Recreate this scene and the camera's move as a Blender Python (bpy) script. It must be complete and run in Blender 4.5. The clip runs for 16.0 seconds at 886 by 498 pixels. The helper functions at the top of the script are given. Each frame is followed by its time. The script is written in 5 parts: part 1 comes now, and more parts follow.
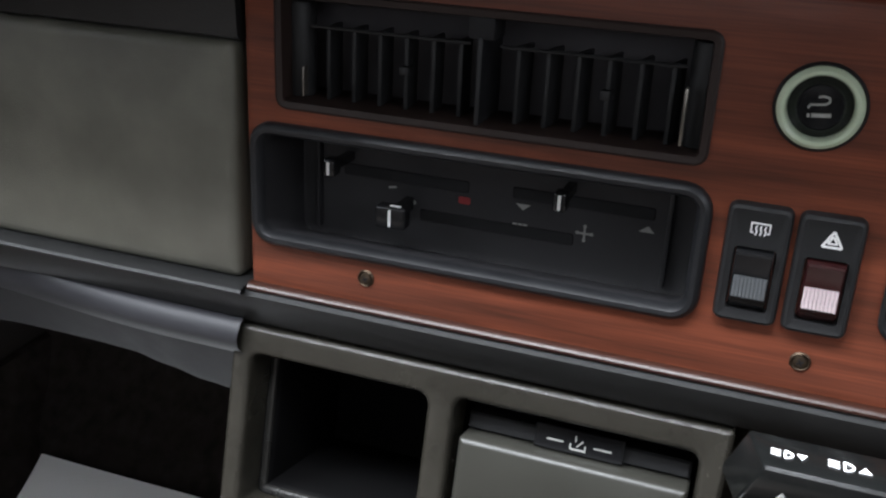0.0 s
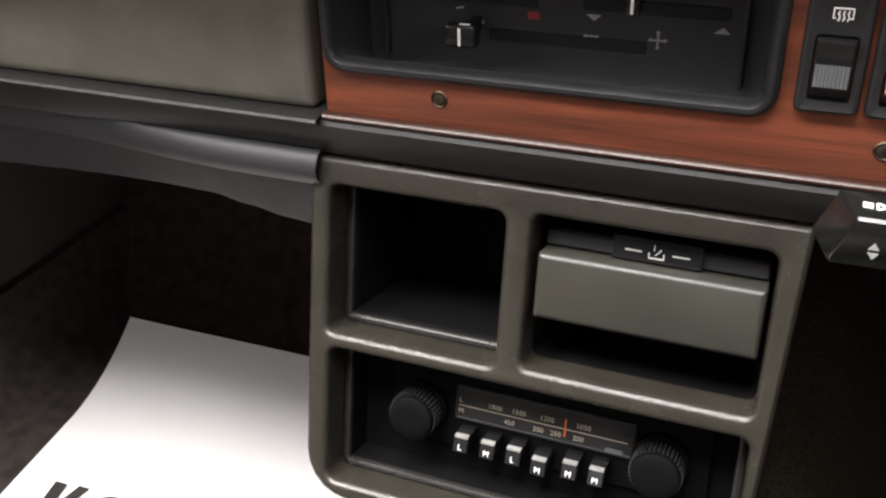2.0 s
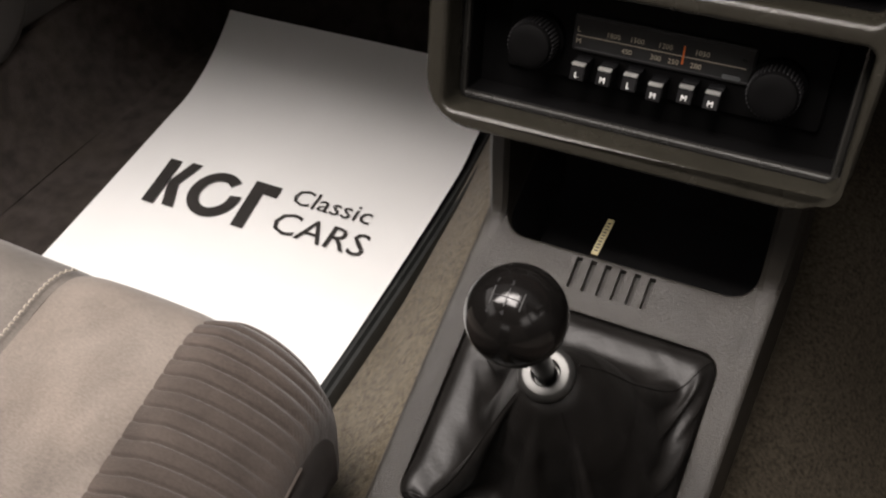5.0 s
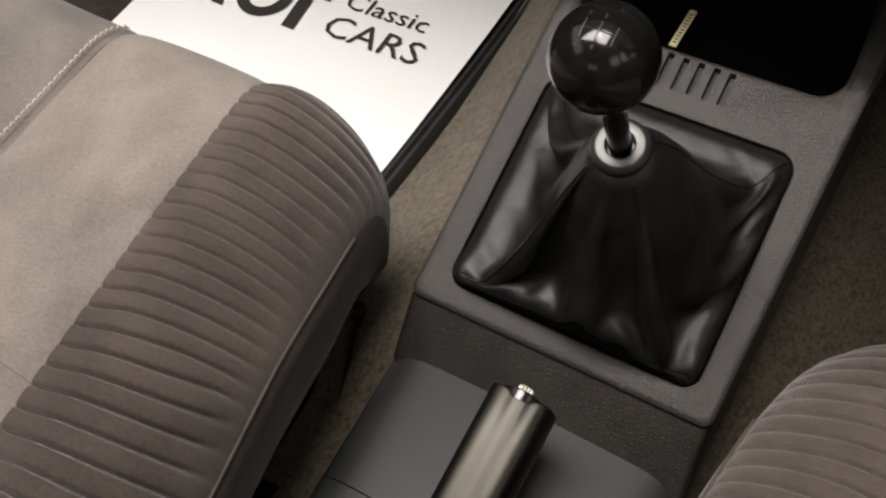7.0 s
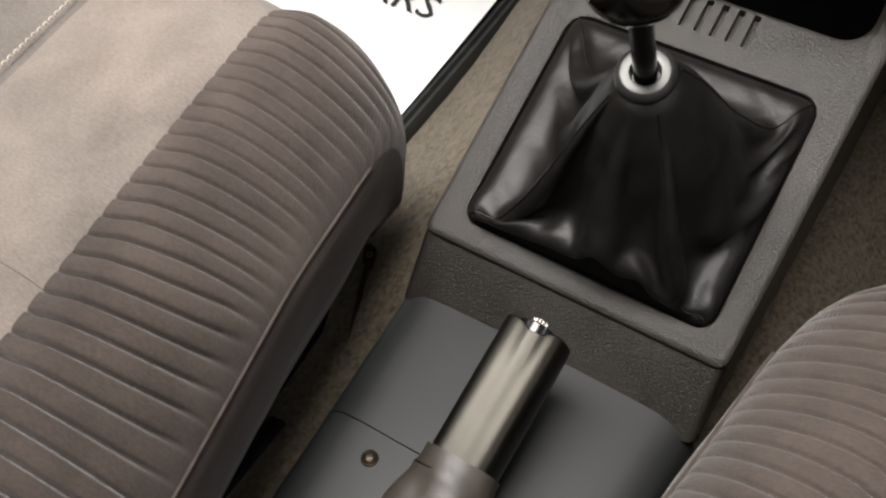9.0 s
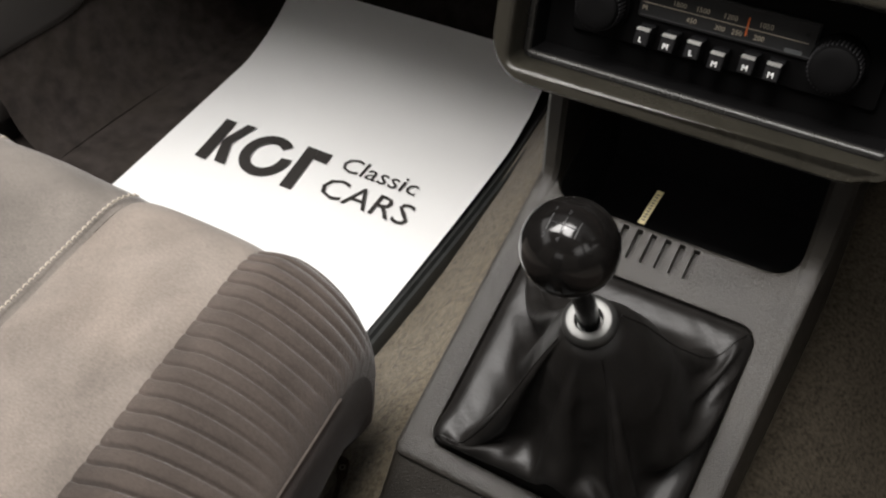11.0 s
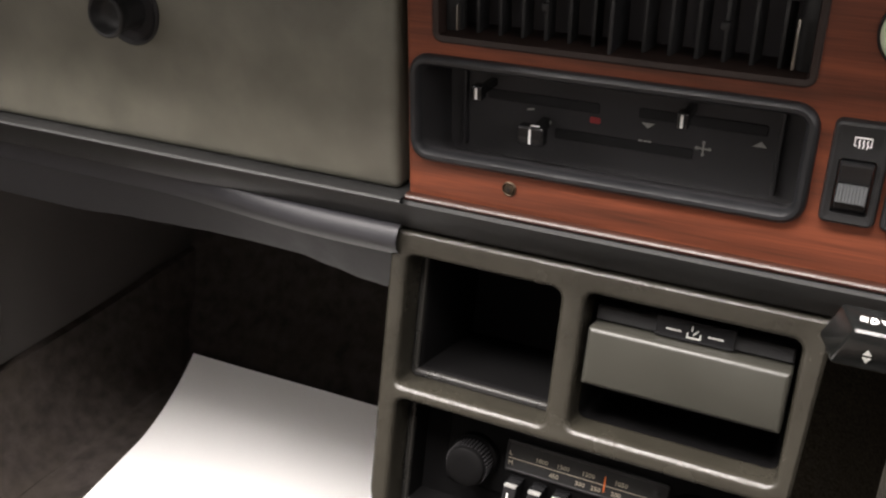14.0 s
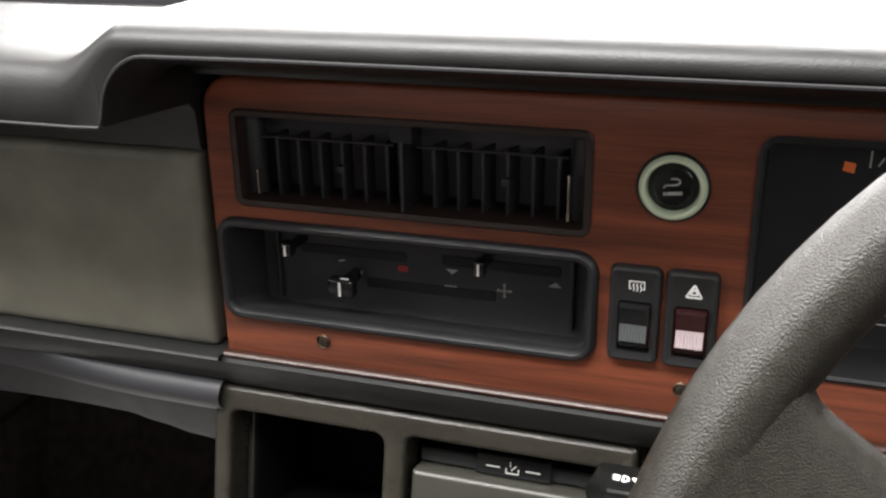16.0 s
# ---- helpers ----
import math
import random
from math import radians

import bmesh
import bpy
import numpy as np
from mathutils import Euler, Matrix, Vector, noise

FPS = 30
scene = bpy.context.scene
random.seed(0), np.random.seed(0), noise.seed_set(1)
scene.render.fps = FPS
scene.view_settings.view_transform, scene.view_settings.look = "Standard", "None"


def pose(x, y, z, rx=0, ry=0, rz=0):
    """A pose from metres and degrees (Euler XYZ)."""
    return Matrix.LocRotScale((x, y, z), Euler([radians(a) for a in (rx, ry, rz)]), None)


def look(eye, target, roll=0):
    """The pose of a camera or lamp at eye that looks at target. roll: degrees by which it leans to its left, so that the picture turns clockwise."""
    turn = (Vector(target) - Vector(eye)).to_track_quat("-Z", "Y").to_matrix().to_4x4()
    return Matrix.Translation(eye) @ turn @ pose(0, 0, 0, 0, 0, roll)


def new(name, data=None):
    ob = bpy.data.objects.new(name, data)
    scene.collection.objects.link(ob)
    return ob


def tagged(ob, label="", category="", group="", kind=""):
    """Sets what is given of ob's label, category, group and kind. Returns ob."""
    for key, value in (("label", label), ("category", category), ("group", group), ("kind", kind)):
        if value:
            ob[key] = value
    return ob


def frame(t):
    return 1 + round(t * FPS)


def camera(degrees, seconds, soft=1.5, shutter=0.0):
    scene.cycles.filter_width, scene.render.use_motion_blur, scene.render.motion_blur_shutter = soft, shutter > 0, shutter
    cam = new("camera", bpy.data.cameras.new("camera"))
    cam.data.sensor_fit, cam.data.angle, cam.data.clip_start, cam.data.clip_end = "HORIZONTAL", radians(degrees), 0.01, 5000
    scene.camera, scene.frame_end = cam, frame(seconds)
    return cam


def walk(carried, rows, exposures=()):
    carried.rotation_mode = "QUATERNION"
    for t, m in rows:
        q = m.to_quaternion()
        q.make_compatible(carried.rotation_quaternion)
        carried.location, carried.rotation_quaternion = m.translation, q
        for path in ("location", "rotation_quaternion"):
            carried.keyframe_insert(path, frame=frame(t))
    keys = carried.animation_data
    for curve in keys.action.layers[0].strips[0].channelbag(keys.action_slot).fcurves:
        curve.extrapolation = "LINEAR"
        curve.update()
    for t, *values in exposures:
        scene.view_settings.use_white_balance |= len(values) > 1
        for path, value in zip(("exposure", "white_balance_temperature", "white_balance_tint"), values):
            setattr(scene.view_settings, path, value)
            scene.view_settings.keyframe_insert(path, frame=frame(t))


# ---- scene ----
cam = camera(49.6, 16.0, soft=2.25)
PATH = [
    (0, (0.046, 0.031, 0.726), (-0.563, 1.784, -0.02), 2.8),
    (0.5, (0.046, 0.031, 0.723), (-0.589, 1.753, -0.071), 1.6),
    (1, (0.045, 0.028, 0.716), (-0.606, 1.715, -0.137), 0.4),
    (1.5, (0.044, 0.022, 0.71), (-0.62, 1.67, -0.207), -0.6),
    (2, (0.044, 0.014, 0.706), (-0.634, 1.615, -0.282), -1.8),
    (2.5, (0.044, 0.004, 0.699), (-0.642, 1.56, -0.353), -2.5),
    (3, (0.043, -0.003, 0.694), (-0.649, 1.495, -0.437), -3.1),
    (3.5, (0.047, -0.013, 0.686), (-0.669, 1.419, -0.514), -3.9),
    (4, (0.045, -0.022, 0.676), (-0.668, 1.348, -0.595), -3.9),
    (4.2, (0.046, -0.03, 0.672), (-0.671, 1.32, -0.618), -4.0),
    (6.3, (0.038, -0.063, 0.619), (-0.66, 1.062, -0.881), -3.6),
    (6.5, (0.039, -0.07, 0.612), (-0.661, 1.044, -0.895), -3.2),
    (7, (0.037, -0.075, 0.603), (-0.646, 0.97, -0.959), -3.2),
    (7.5, (0.035, -0.096, 0.585), (-0.626, 0.937, -0.995), -1.4),
    (8, (0.034, -0.107, 0.574), (-0.608, 0.915, -1.02), -0.3),
    (8.2, (0.035, -0.105, 0.571), (-0.61, 0.909, -1.028), -0.7),
    (10.3, (0.044, -0.093, 0.613), (-0.691, 1.068, -0.84), -1.1),
    (10.5, (0.044, -0.092, 0.619), (-0.7, 1.099, -0.804), -1.0),
    (11, (0.049, -0.084, 0.639), (-0.724, 1.158, -0.724), -1.1),
    (11.5, (0.053, -0.079, 0.659), (-0.735, 1.223, -0.639), -0.6),
    (12, (0.055, -0.074, 0.677), (-0.744, 1.289, -0.548), -0.2),
    (12.5, (0.058, -0.071, 0.695), (-0.75, 1.356, -0.45), 0.1),
    (13, (0.059, -0.062, 0.712), (-0.752, 1.426, -0.35), 0.1),
    (13.5, (0.055, -0.05, 0.728), (-0.741, 1.504, -0.248), 0.1),
    (14, (0.052, -0.039, 0.749), (-0.719, 1.571, -0.152), 0.1),
    (14.5, (0.055, -0.034, 0.767), (-0.683, 1.632, -0.058), 0.3),
    (15, (0.065, -0.037, 0.78), (-0.635, 1.671, 0.01), 0.5),
    (15.5, (0.074, -0.039, 0.789), (-0.573, 1.7, 0.044), -0.1),
    (16, (0.091, -0.024, 0.782), (-0.495, 1.747, 0.061), -0.9),
]
EXPOSURES = [(0, 1.18, 5700, 10), (0.5, 1.55, 5950, 12), (1, 1.5, 6150, 12), (2, 1.35, 6400, 14), (3, 0.85, 6600, 16), (4.2, 0.3, 6700, 16), (6.3, -0.05, 6650, 14), (7, -0.03, 6600, 14), (7.5, 0.08, 6600, 13), (8.2, 0.5, 6500, 13), (10.3, 0.2, 6400, 11), (11.5, 0.2, 6450, 12), (12.5, 0.3, 6550, 14), (13.0, 0.7, 6550, 14), (13.5, 1.3, 6600, 15), (14, 1.5, 6600, 15), (14.5, 1.35, 6450, 13), (15, 0.95, 6300, 11), (15.5, 1.1, 6300, 11), (16, 1.25, 6300, 11)]
walk(cam, [(t, look(eye, target, roll)) for t, eye, target, roll in PATH], EXPOSURES)

# ---- world and lights ----
world = bpy.data.worlds.new("showroom_light")
scene.world = world
world.use_nodes = True
bg = world.node_tree.nodes["Background"]
bg.inputs[0].default_value = (1.0, 0.97, 0.93, 1)
bg.inputs[1].default_value = 0.34


def window_lamp(name, m, sx, sy, watts, colour):
    d = bpy.data.lights.new(name, "AREA")
    d.shape, d.size, d.size_y, d.energy, d.color = "RECTANGLE", sx, sy, watts, colour
    ob = new(name, d)
    ob.matrix_world = m
    return ob


WARM = (1.0, 0.965, 0.915)
# bright showroom ceiling through the top of the windscreen, then the other windows
window_lamp("windscreen_top_light", look((-0.88, -0.29, 2.20), (-0.30, 0.25, 0.0)), 0.66, 1.25, 60.0, WARM)
window_lamp("windscreen_top_light", look((-0.10, -0.24, 2.20), (-0.08, 0.25, 0.0)), 0.62, 1.05, 47.0, WARM)
window_lamp("windscreen_light", look((-0.07, 0.74, 0.96), (-0.07, 0.30, 0.45)), 1.15, 0.34, 10.0, WARM)
window_lamp("passenger_window_light", look((-0.82, -0.10, 0.93), (-0.2, 0.05, 0.55)), 1.0, 0.28, 1.2, WARM)
window_lamp("driver_window_light", look((0.67, -0.10, 0.93), (0.0, 0.15, 0.40)), 1.0, 0.28, 1.6, WARM)
window_lamp("rear_window_light", look((-0.07, -1.55, 0.95), (-0.07, 0.3, 0.5)), 1.1, 0.30, 0.8, WARM)


# ---- materials ----
def material(name, base, rough=0.5, metal=0.0, vary=0.15, scale=60, grain=900, bump=0.15, dirt=None, dirt_amount=0.3, coat=0.0, spec=0.5, streak=None, sheen=0.0, island=0.0):
    m = bpy.data.materials.new(name)
    m.use_nodes = True
    nt = m.node_tree
    n, l = nt.nodes, nt.links
    p = n["Principled BSDF"]
    tc = n.new("ShaderNodeTexCoord")
    mp = n.new("ShaderNodeMapping")
    if streak:
        mp.inputs["Scale"].default_value = streak
    l.new(tc.outputs["Object"], mp.inputs["Vector"])
    big = n.new("ShaderNodeTexNoise")
    big.inputs["Scale"].default_value, big.inputs["Detail"].default_value = scale, 6
    l.new(mp.outputs[0], big.inputs["Vector"])
    fine = n.new("ShaderNodeTexNoise")
    fine.inputs["Scale"].default_value, fine.inputs["Detail"].default_value = grain, 3
    l.new(mp.outputs[0], fine.inputs["Vector"])
    ramp = n.new("ShaderNodeValToRGB")
    ramp.color_ramp.elements[0].position, ramp.color_ramp.elements[1].position = 0.3, 0.7
    lo = [c * (1 - vary) for c in base]
    hi = [min(1, c * (1 + vary)) for c in base]
    ramp.color_ramp.elements[0].color, ramp.color_ramp.elements[1].color = (*lo, 1), (*hi, 1)
    l.new(big.outputs["Fac"], ramp.inputs[0])
    colour = ramp.outputs[0]
    if dirt:
        dn = n.new("ShaderNodeTexNoise")
        dn.inputs["Scale"].default_value, dn.inputs["Detail"].default_value = scale * 0.35, 8
        l.new(tc.outputs["Object"], dn.inputs["Vector"])
        dr = n.new("ShaderNodeMapRange")
        dr.inputs[1].default_value, dr.inputs[2].default_value, dr.inputs[4].default_value = 0.45, 0.75, dirt_amount
        l.new(dn.outputs["Fac"], dr.inputs[0])
        mx = n.new("ShaderNodeMixRGB")
        mx.inputs[2].default_value = (*dirt, 1)
        l.new(dr.outputs[0], mx.inputs[0])
        l.new(colour, mx.inputs[1])
        colour = mx.outputs[0]
    l.new(colour, p.inputs["Base Color"])
    rr = n.new("ShaderNodeMapRange")
    rr.inputs[3].default_value, rr.inputs[4].default_value = max(0.02, rough - 0.10), min(1, rough + 0.10)
    l.new(big.outputs["Fac"], rr.inputs[0])
    l.new(rr.outputs[0], p.inputs["Roughness"])
    p.inputs["Metallic"].default_value = metal
    p.inputs["Coat Weight"].default_value = coat
    p.inputs["Coat Roughness"].default_value = 0.12
    p.inputs["Specular IOR Level"].default_value = spec
    if sheen:
        p.inputs["Sheen Weight"].default_value = sheen
        p.inputs["Sheen Roughness"].default_value = 0.4
    if bump:
        b = n.new("ShaderNodeBump")
        b.inputs["Strength"].default_value, b.inputs["Distance"].default_value = bump, 0.0012
        l.new(fine.outputs["Fac"], b.inputs["Height"])
        l.new(b.outputs[0], p.inputs["Normal"])
    return m


def wood_material():
    m = material("varnished_wood", (0.20, 0.055, 0.022), 0.40, vary=0.0, bump=0.03, spec=0.32)
    nt = m.node_tree
    n, l = nt.nodes, nt.links
    p = n["Principled BSDF"]
    tc = n.new("ShaderNodeTexCoord")
    mp = n.new("ShaderNodeMapping")
    mp.inputs["Scale"].default_value = (3.5, 20, 60)
    mp.inputs["Rotation"].default_value = (0, 0.03, 0)
    l.new(tc.outputs["Object"], mp.inputs["Vector"])
    a = n.new("ShaderNodeTexNoise")
    a.inputs["Scale"].default_value, a.inputs["Detail"].default_value, a.inputs["Distortion"].default_value = 1.6, 8, 0.6
    l.new(mp.outputs[0], a.inputs["Vector"])
    mp2 = n.new("ShaderNodeMapping")
    mp2.inputs["Scale"].default_value = (12, 60, 420)
    l.new(tc.outputs["Object"], mp2.inputs["Vector"])
    b = n.new("ShaderNodeTexNoise")
    b.inputs["Scale"].default_value, b.inputs["Detail"].default_value = 2.5, 5
    l.new(mp2.outputs[0], b.inputs["Vector"])
    mix = n.new("ShaderNodeMath")
    mix.operation = "MULTIPLY_ADD"
    mix.inputs[1].default_value = 0.45
    l.new(b.outputs["Fac"], mix.inputs[0])
    l.new(a.outputs["Fac"], mix.inputs[2])
    r = n.new("ShaderNodeValToRGB")
    e = r.color_ramp.elements
    e[0].position, e[1].position = 0.45, 1.0
    e[0].color, e[1].color = (0.052, 0.0175, 0.0100, 1), (0.195, 0.053, 0.0250, 1)
    k = e.new(0.72)
    k.color = (0.116, 0.0330, 0.0168, 1)
    l.new(mix.outputs[0], r.inputs[0])
    l.new(r.outputs[0], p.inputs["Base Color"])
    return m


M_WOOD = wood_material()
M_WOOD_LIP = material("brown_trim_strip", (0.030, 0.0105, 0.0060), 0.34, vary=0.1, bump=0.02, spec=0.40)
M_PAD = material("black_padded_vinyl", (0.0125, 0.0122, 0.0118), 0.42, vary=0.15, scale=40, grain=1100, bump=0.16, spec=0.24)
M_RAIL = material("dull_black_moulding", (0.0125, 0.0127, 0.0124), 0.48, vary=0.14, scale=40, grain=1200, bump=0.10, spec=0.36)
M_BLACK = material("black_plastic", (0.014, 0.014, 0.0145), 0.50, vary=0.15, scale=50, grain=1300, bump=0.10, spec=0.28)
M_FACE = material("dull_black_faceplate", (0.0235, 0.0228, 0.0242), 0.46, vary=0.12, scale=40, bump=0.05, spec=0.35)
M_GLOSS = material("glossy_black_plastic", (0.008, 0.008, 0.0085), 0.17, vary=0.1, bump=0.015)
M_BALL = material("polished_black_knob", (0.0055, 0.0050, 0.0047), 0.15, vary=0.1, bump=0.01, spec=0.36)
M_BEAD = material("shiny_black_edge", (0.016, 0.0155, 0.014), 0.28, vary=0.1, bump=0.03, spec=0.6)
M_DEEP = material("matt_black_plastic", (0.0150, 0.0147, 0.0156), 0.62, vary=0.12, bump=0.08, spec=0.18)
# far below the other blacks: the shade inside recesses is put into this colour
M_LINER = material("black_plastic_and_recess_shade", (0.0020, 0.0019, 0.0020), 0.70, vary=0.12, bump=0.06, spec=0.08)
M_SLAT = material("charcoal_vent_plastic", (0.0480, 0.0450, 0.0475), 0.58, vary=0.12, bump=0.06, spec=0.14)
M_VENTRIM = material("brown_black_bezel", (0.0200, 0.0125, 0.0105), 0.45, vary=0.12, bump=0.05, spec=0.3)
M_RUBBER = material("satin_black_bezel", (0.0115, 0.0118, 0.0130), 0.42, vary=0.12, grain=1400, bump=0.06, spec=0.38)
M_GLOVE = material("olive_grey_vinyl", (0.102, 0.0985, 0.078), 0.50, vary=0.20, scale=32, grain=1200, bump=0.18, dirt=(0.050, 0.046, 0.038), dirt_amount=0.65)
M_POD = material("brown_grey_grained_plastic", (0.0212, 0.0194, 0.0148), 0.25, vary=0.14, scale=35, grain=1500, bump=0.34, spec=0.60)
M_CONS = material("dark_grey_grained_plastic", (0.0185, 0.0163, 0.0132), 0.36, vary=0.20, scale=30, grain=1250, bump=0.62, dirt=(0.034, 0.030, 0.024), dirt_amount=0.35, spec=0.55)
M_HBCOV = material("grey_moulded_plastic", (0.0215, 0.0230, 0.0226), 0.48, vary=0.15, scale=18, grain=1000, bump=0.06, dirt=(0.02, 0.019, 0.017), dirt_amount=0.5, spec=0.4)
M_ASH = material("grey_satin_plastic", (0.0285, 0.0280, 0.0228), 0.40, vary=0.06, scale=30, grain=1500, bump=0.10, spec=0.45)
M_LEATHER = material("black_leatherette", (0.0082, 0.0074, 0.0068), 0.45, vary=0.25, scale=60, grain=420, bump=0.16, spec=0.29)


def wrinkled(m, scale, depth):
    """Adds broad soft wrinkles under a material's grain."""
    n, l = m.node_tree.nodes, m.node_tree.links
    tc = n.new("ShaderNodeTexCoord")
    fold = n.new("ShaderNodeTexNoise")
    fold.inputs["Scale"].default_value, fold.inputs["Detail"].default_value, fold.inputs["Distortion"].default_value = scale, 1, 0.5
    l.new(tc.outputs["Object"], fold.inputs["Vector"])
    b = n.new("ShaderNodeBump")
    b.inputs["Strength"].default_value, b.inputs["Distance"].default_value = 0.8, depth
    l.new(fold.outputs["Fac"], b.inputs["Height"])
    l.new(b.outputs[0], n["Bump"].inputs["Normal"])


wrinkled(M_LEATHER, 38, 0.0022)
M_HBLEATHER = material("brown_grey_leatherette", (0.042, 0.036, 0.029), 0.42, vary=0.2, scale=60, grain=1200, bump=0.15)
M_GRIP = material("satin_grey_grip", (0.034, 0.0322, 0.0270), 0.37, metal=0.9, vary=0.22, scale=70, grain=700, bump=0.02, streak=(1.0, 0.25, 1.0), dirt=(0.024, 0.021, 0.0165), dirt_amount=0.7)
M_CHROME = material("worn_chrome", (0.78, 0.78, 0.75), 0.42, metal=0.85, vary=0.1, bump=0.02)
M_COLLAR = material("pale_satin_metal", (0.085, 0.085, 0.082), 0.40, metal=0.75, vary=0.12, bump=0.03)
M_EDGE = material("smooth_dark_grey_paint", (0.019, 0.0190, 0.0215), 0.50, vary=0.18, scale=20, bump=0.05, spec=0.34)
M_STEEL = material("dull_steel", (0.22, 0.205, 0.18), 0.35, metal=0.9, vary=0.2, bump=0.05)
M_BRASSY = material("aged_brass_screw", (0.065, 0.047, 0.031), 0.45, metal=0.85, vary=0.25, scale=300, bump=0.05)
M_LABEL = material("cream_tape", (0.27, 0.23, 0.115), 0.5, vary=0.15, scale=200, bump=0.05)
M_WHITE = material("white_print", (0.72, 0.72, 0.70), 0.6, vary=0.05, bump=0.0)
M_PRINTGREY = material("pale_print", (0.30, 0.30, 0.28), 0.6, vary=0.05, bump=0.0)
M_DIALPRINT = material("beige_dial_print", (0.36, 0.32, 0.25), 0.6, vary=0.05, bump=0.0)
M_RED = material("red_print", (0.22, 0.018, 0.02), 0.5, vary=0.05, bump=0.0)
M_ORANGE = material("orange_needle", (0.65, 0.14, 0.02), 0.5, vary=0.05, bump=0.0)
M_HAZARD = material("dark_red_plastic", (0.022, 0.0055, 0.0055), 0.24, vary=0.1, bump=0.02)
M_ROCKGREY = material("grey_ribbed_plastic", (0.085, 0.09, 0.093), 0.40, vary=0.08, bump=0.05)
M_ROCKPINK = material("pale_pink_plastic", (0.50, 0.42, 0.43), 0.35, vary=0.08, bump=0.03)
M_GREENRING = material("pale_green_translucent_ring", (0.50, 0.58, 0.42), 0.25, vary=0.06, bump=0.02, coat=0.3)
M_PAPER = material("white_paper", (0.80, 0.80, 0.79), 0.34, vary=0.015, scale=12, grain=500, bump=0.02)
M_INK = material("grey_black_ink", (0.040, 0.037, 0.035), 0.22, vary=0.15, scale=20, bump=0.0)
M_STALK = material("smooth_black_stalk_plastic", (0.0045, 0.0048, 0.0046), 0.20, vary=0.1, bump=0.02, spec=0.42)
M_MAT = material("black_rubber_mat", (0.020, 0.021, 0.020), 0.55, vary=0.2, grain=600, bump=0.25)
M_WHEEL = material("grained_grey_rim", (0.0092, 0.0079, 0.0056), 0.37, vary=0.25, scale=300, grain=2100, bump=0.34, spec=0.32)
M_DOOR = material("dark_door_vinyl", (0.040, 0.0350, 0.032), 0.55, vary=0.15, scale=20, grain=800, bump=0.2)
M_HEAD = material("roof_lining", (0.35, 0.33, 0.29), 0.9, vary=0.08, scale=15, bump=0.1)


def fabric(name, base, other, scale, fine, bump, sheen):
    """Brushed velour: a soft patchy pile in two tones with a fine nap."""
    m = material(name, base, 0.92, vary=0.14, scale=scale, grain=fine, bump=bump, dirt=other, dirt_amount=0.75, spec=0.12, sheen=sheen)
    nt = m.node_tree
    n, l = nt.nodes, nt.links
    p = n["Principled BSDF"]
    old = p.inputs["Base Color"].links[0].from_socket
    tc = n.new("ShaderNodeTexCoord")
    mp = n.new("ShaderNodeMapping")
    mp.inputs["Scale"].default_value = (1.0, 2.2, 1.0)
    l.new(tc.outputs["Object"], mp.inputs["Vector"])
    nap = n.new("ShaderNodeTexNoise")
    nap.inputs["Scale"].default_value, nap.inputs["Detail"].default_value, nap.inputs["Distortion"].default_value = 420, 4, 0.4
    l.new(mp.outputs[0], nap.inputs["Vector"])
    rub = n.new("ShaderNodeTexNoise")
    rub.inputs["Scale"].default_value, rub.inputs["Detail"].default_value, rub.inputs["Distortion"].default_value = 11, 7, 1.2
    l.new(tc.outputs["Object"], rub.inputs["Vector"])
    both = n.new("ShaderNodeMath")
    both.operation = "ADD"
    l.new(nap.outputs["Fac"], both.inputs[0])
    l.new(rub.outputs["Fac"], both.inputs[1])
    rg = n.new("ShaderNodeMapRange")
    rg.inputs[1].default_value, rg.inputs[2].default_value = 0.7, 1.3
    rg.inputs[3].default_value, rg.inputs[4].default_value = 0.78, 1.22
    l.new(both.outputs[0], rg.inputs[0])
    mx = n.new("ShaderNodeVectorMath")
    mx.operation = "SCALE"
    l.new(old, mx.inputs[0])
    l.new(rg.outputs[0], mx.inputs["Scale"])
    l.new(mx.outputs[0], p.inputs["Base Color"])
    return m


M_VELOUR = fabric("beige_velour", (0.196, 0.170, 0.149), (0.255, 0.213, 0.181), 28, 1600, 0.35, 0.25)
M_VELOUR2 = fabric("taupe_velour", (0.150, 0.134, 0.120), (0.182, 0.162, 0.144), 30, 1600, 0.35, 0.25)
M_RIB = fabric("ribbed_grey_brown_velour", (0.075, 0.061, 0.053), (0.104, 0.083, 0.071), 45, 1500, 0.35, 0.30)
M_SIDE = fabric("brown_side_cloth", (0.060, 0.047, 0.042), (0.082, 0.064, 0.056), 40, 1300, 0.3, 0.2)
M_PIPING = material("tan_piping", (0.060, 0.048, 0.040), 0.8, vary=0.3, scale=120, bump=0.2)
M_STITCH = material("pale_thread", (0.46, 0.41, 0.34), 0.8, vary=0.1, bump=0.1)
M_CARPET = material("brown_carpet", (0.105, 0.087, 0.060), 0.95, vary=0.60, scale=240, grain=900, bump=1.0, dirt=(0.16, 0.135, 0.10), dirt_amount=0.6, spec=0.1, sheen=0.2)
# the tunnel carpet again, with the driver side's shade put into its colour
M_CARPET2 = material("shaded_brown_carpet", (0.048, 0.040, 0.029), 0.95, vary=0.55, scale=330, grain=900, bump=1.0, dirt=(0.07, 0.058, 0.043), dirt_amount=0.5, spec=0.1)
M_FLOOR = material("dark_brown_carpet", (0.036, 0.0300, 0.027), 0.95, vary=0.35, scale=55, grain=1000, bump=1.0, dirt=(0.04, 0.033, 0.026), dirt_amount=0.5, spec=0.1)


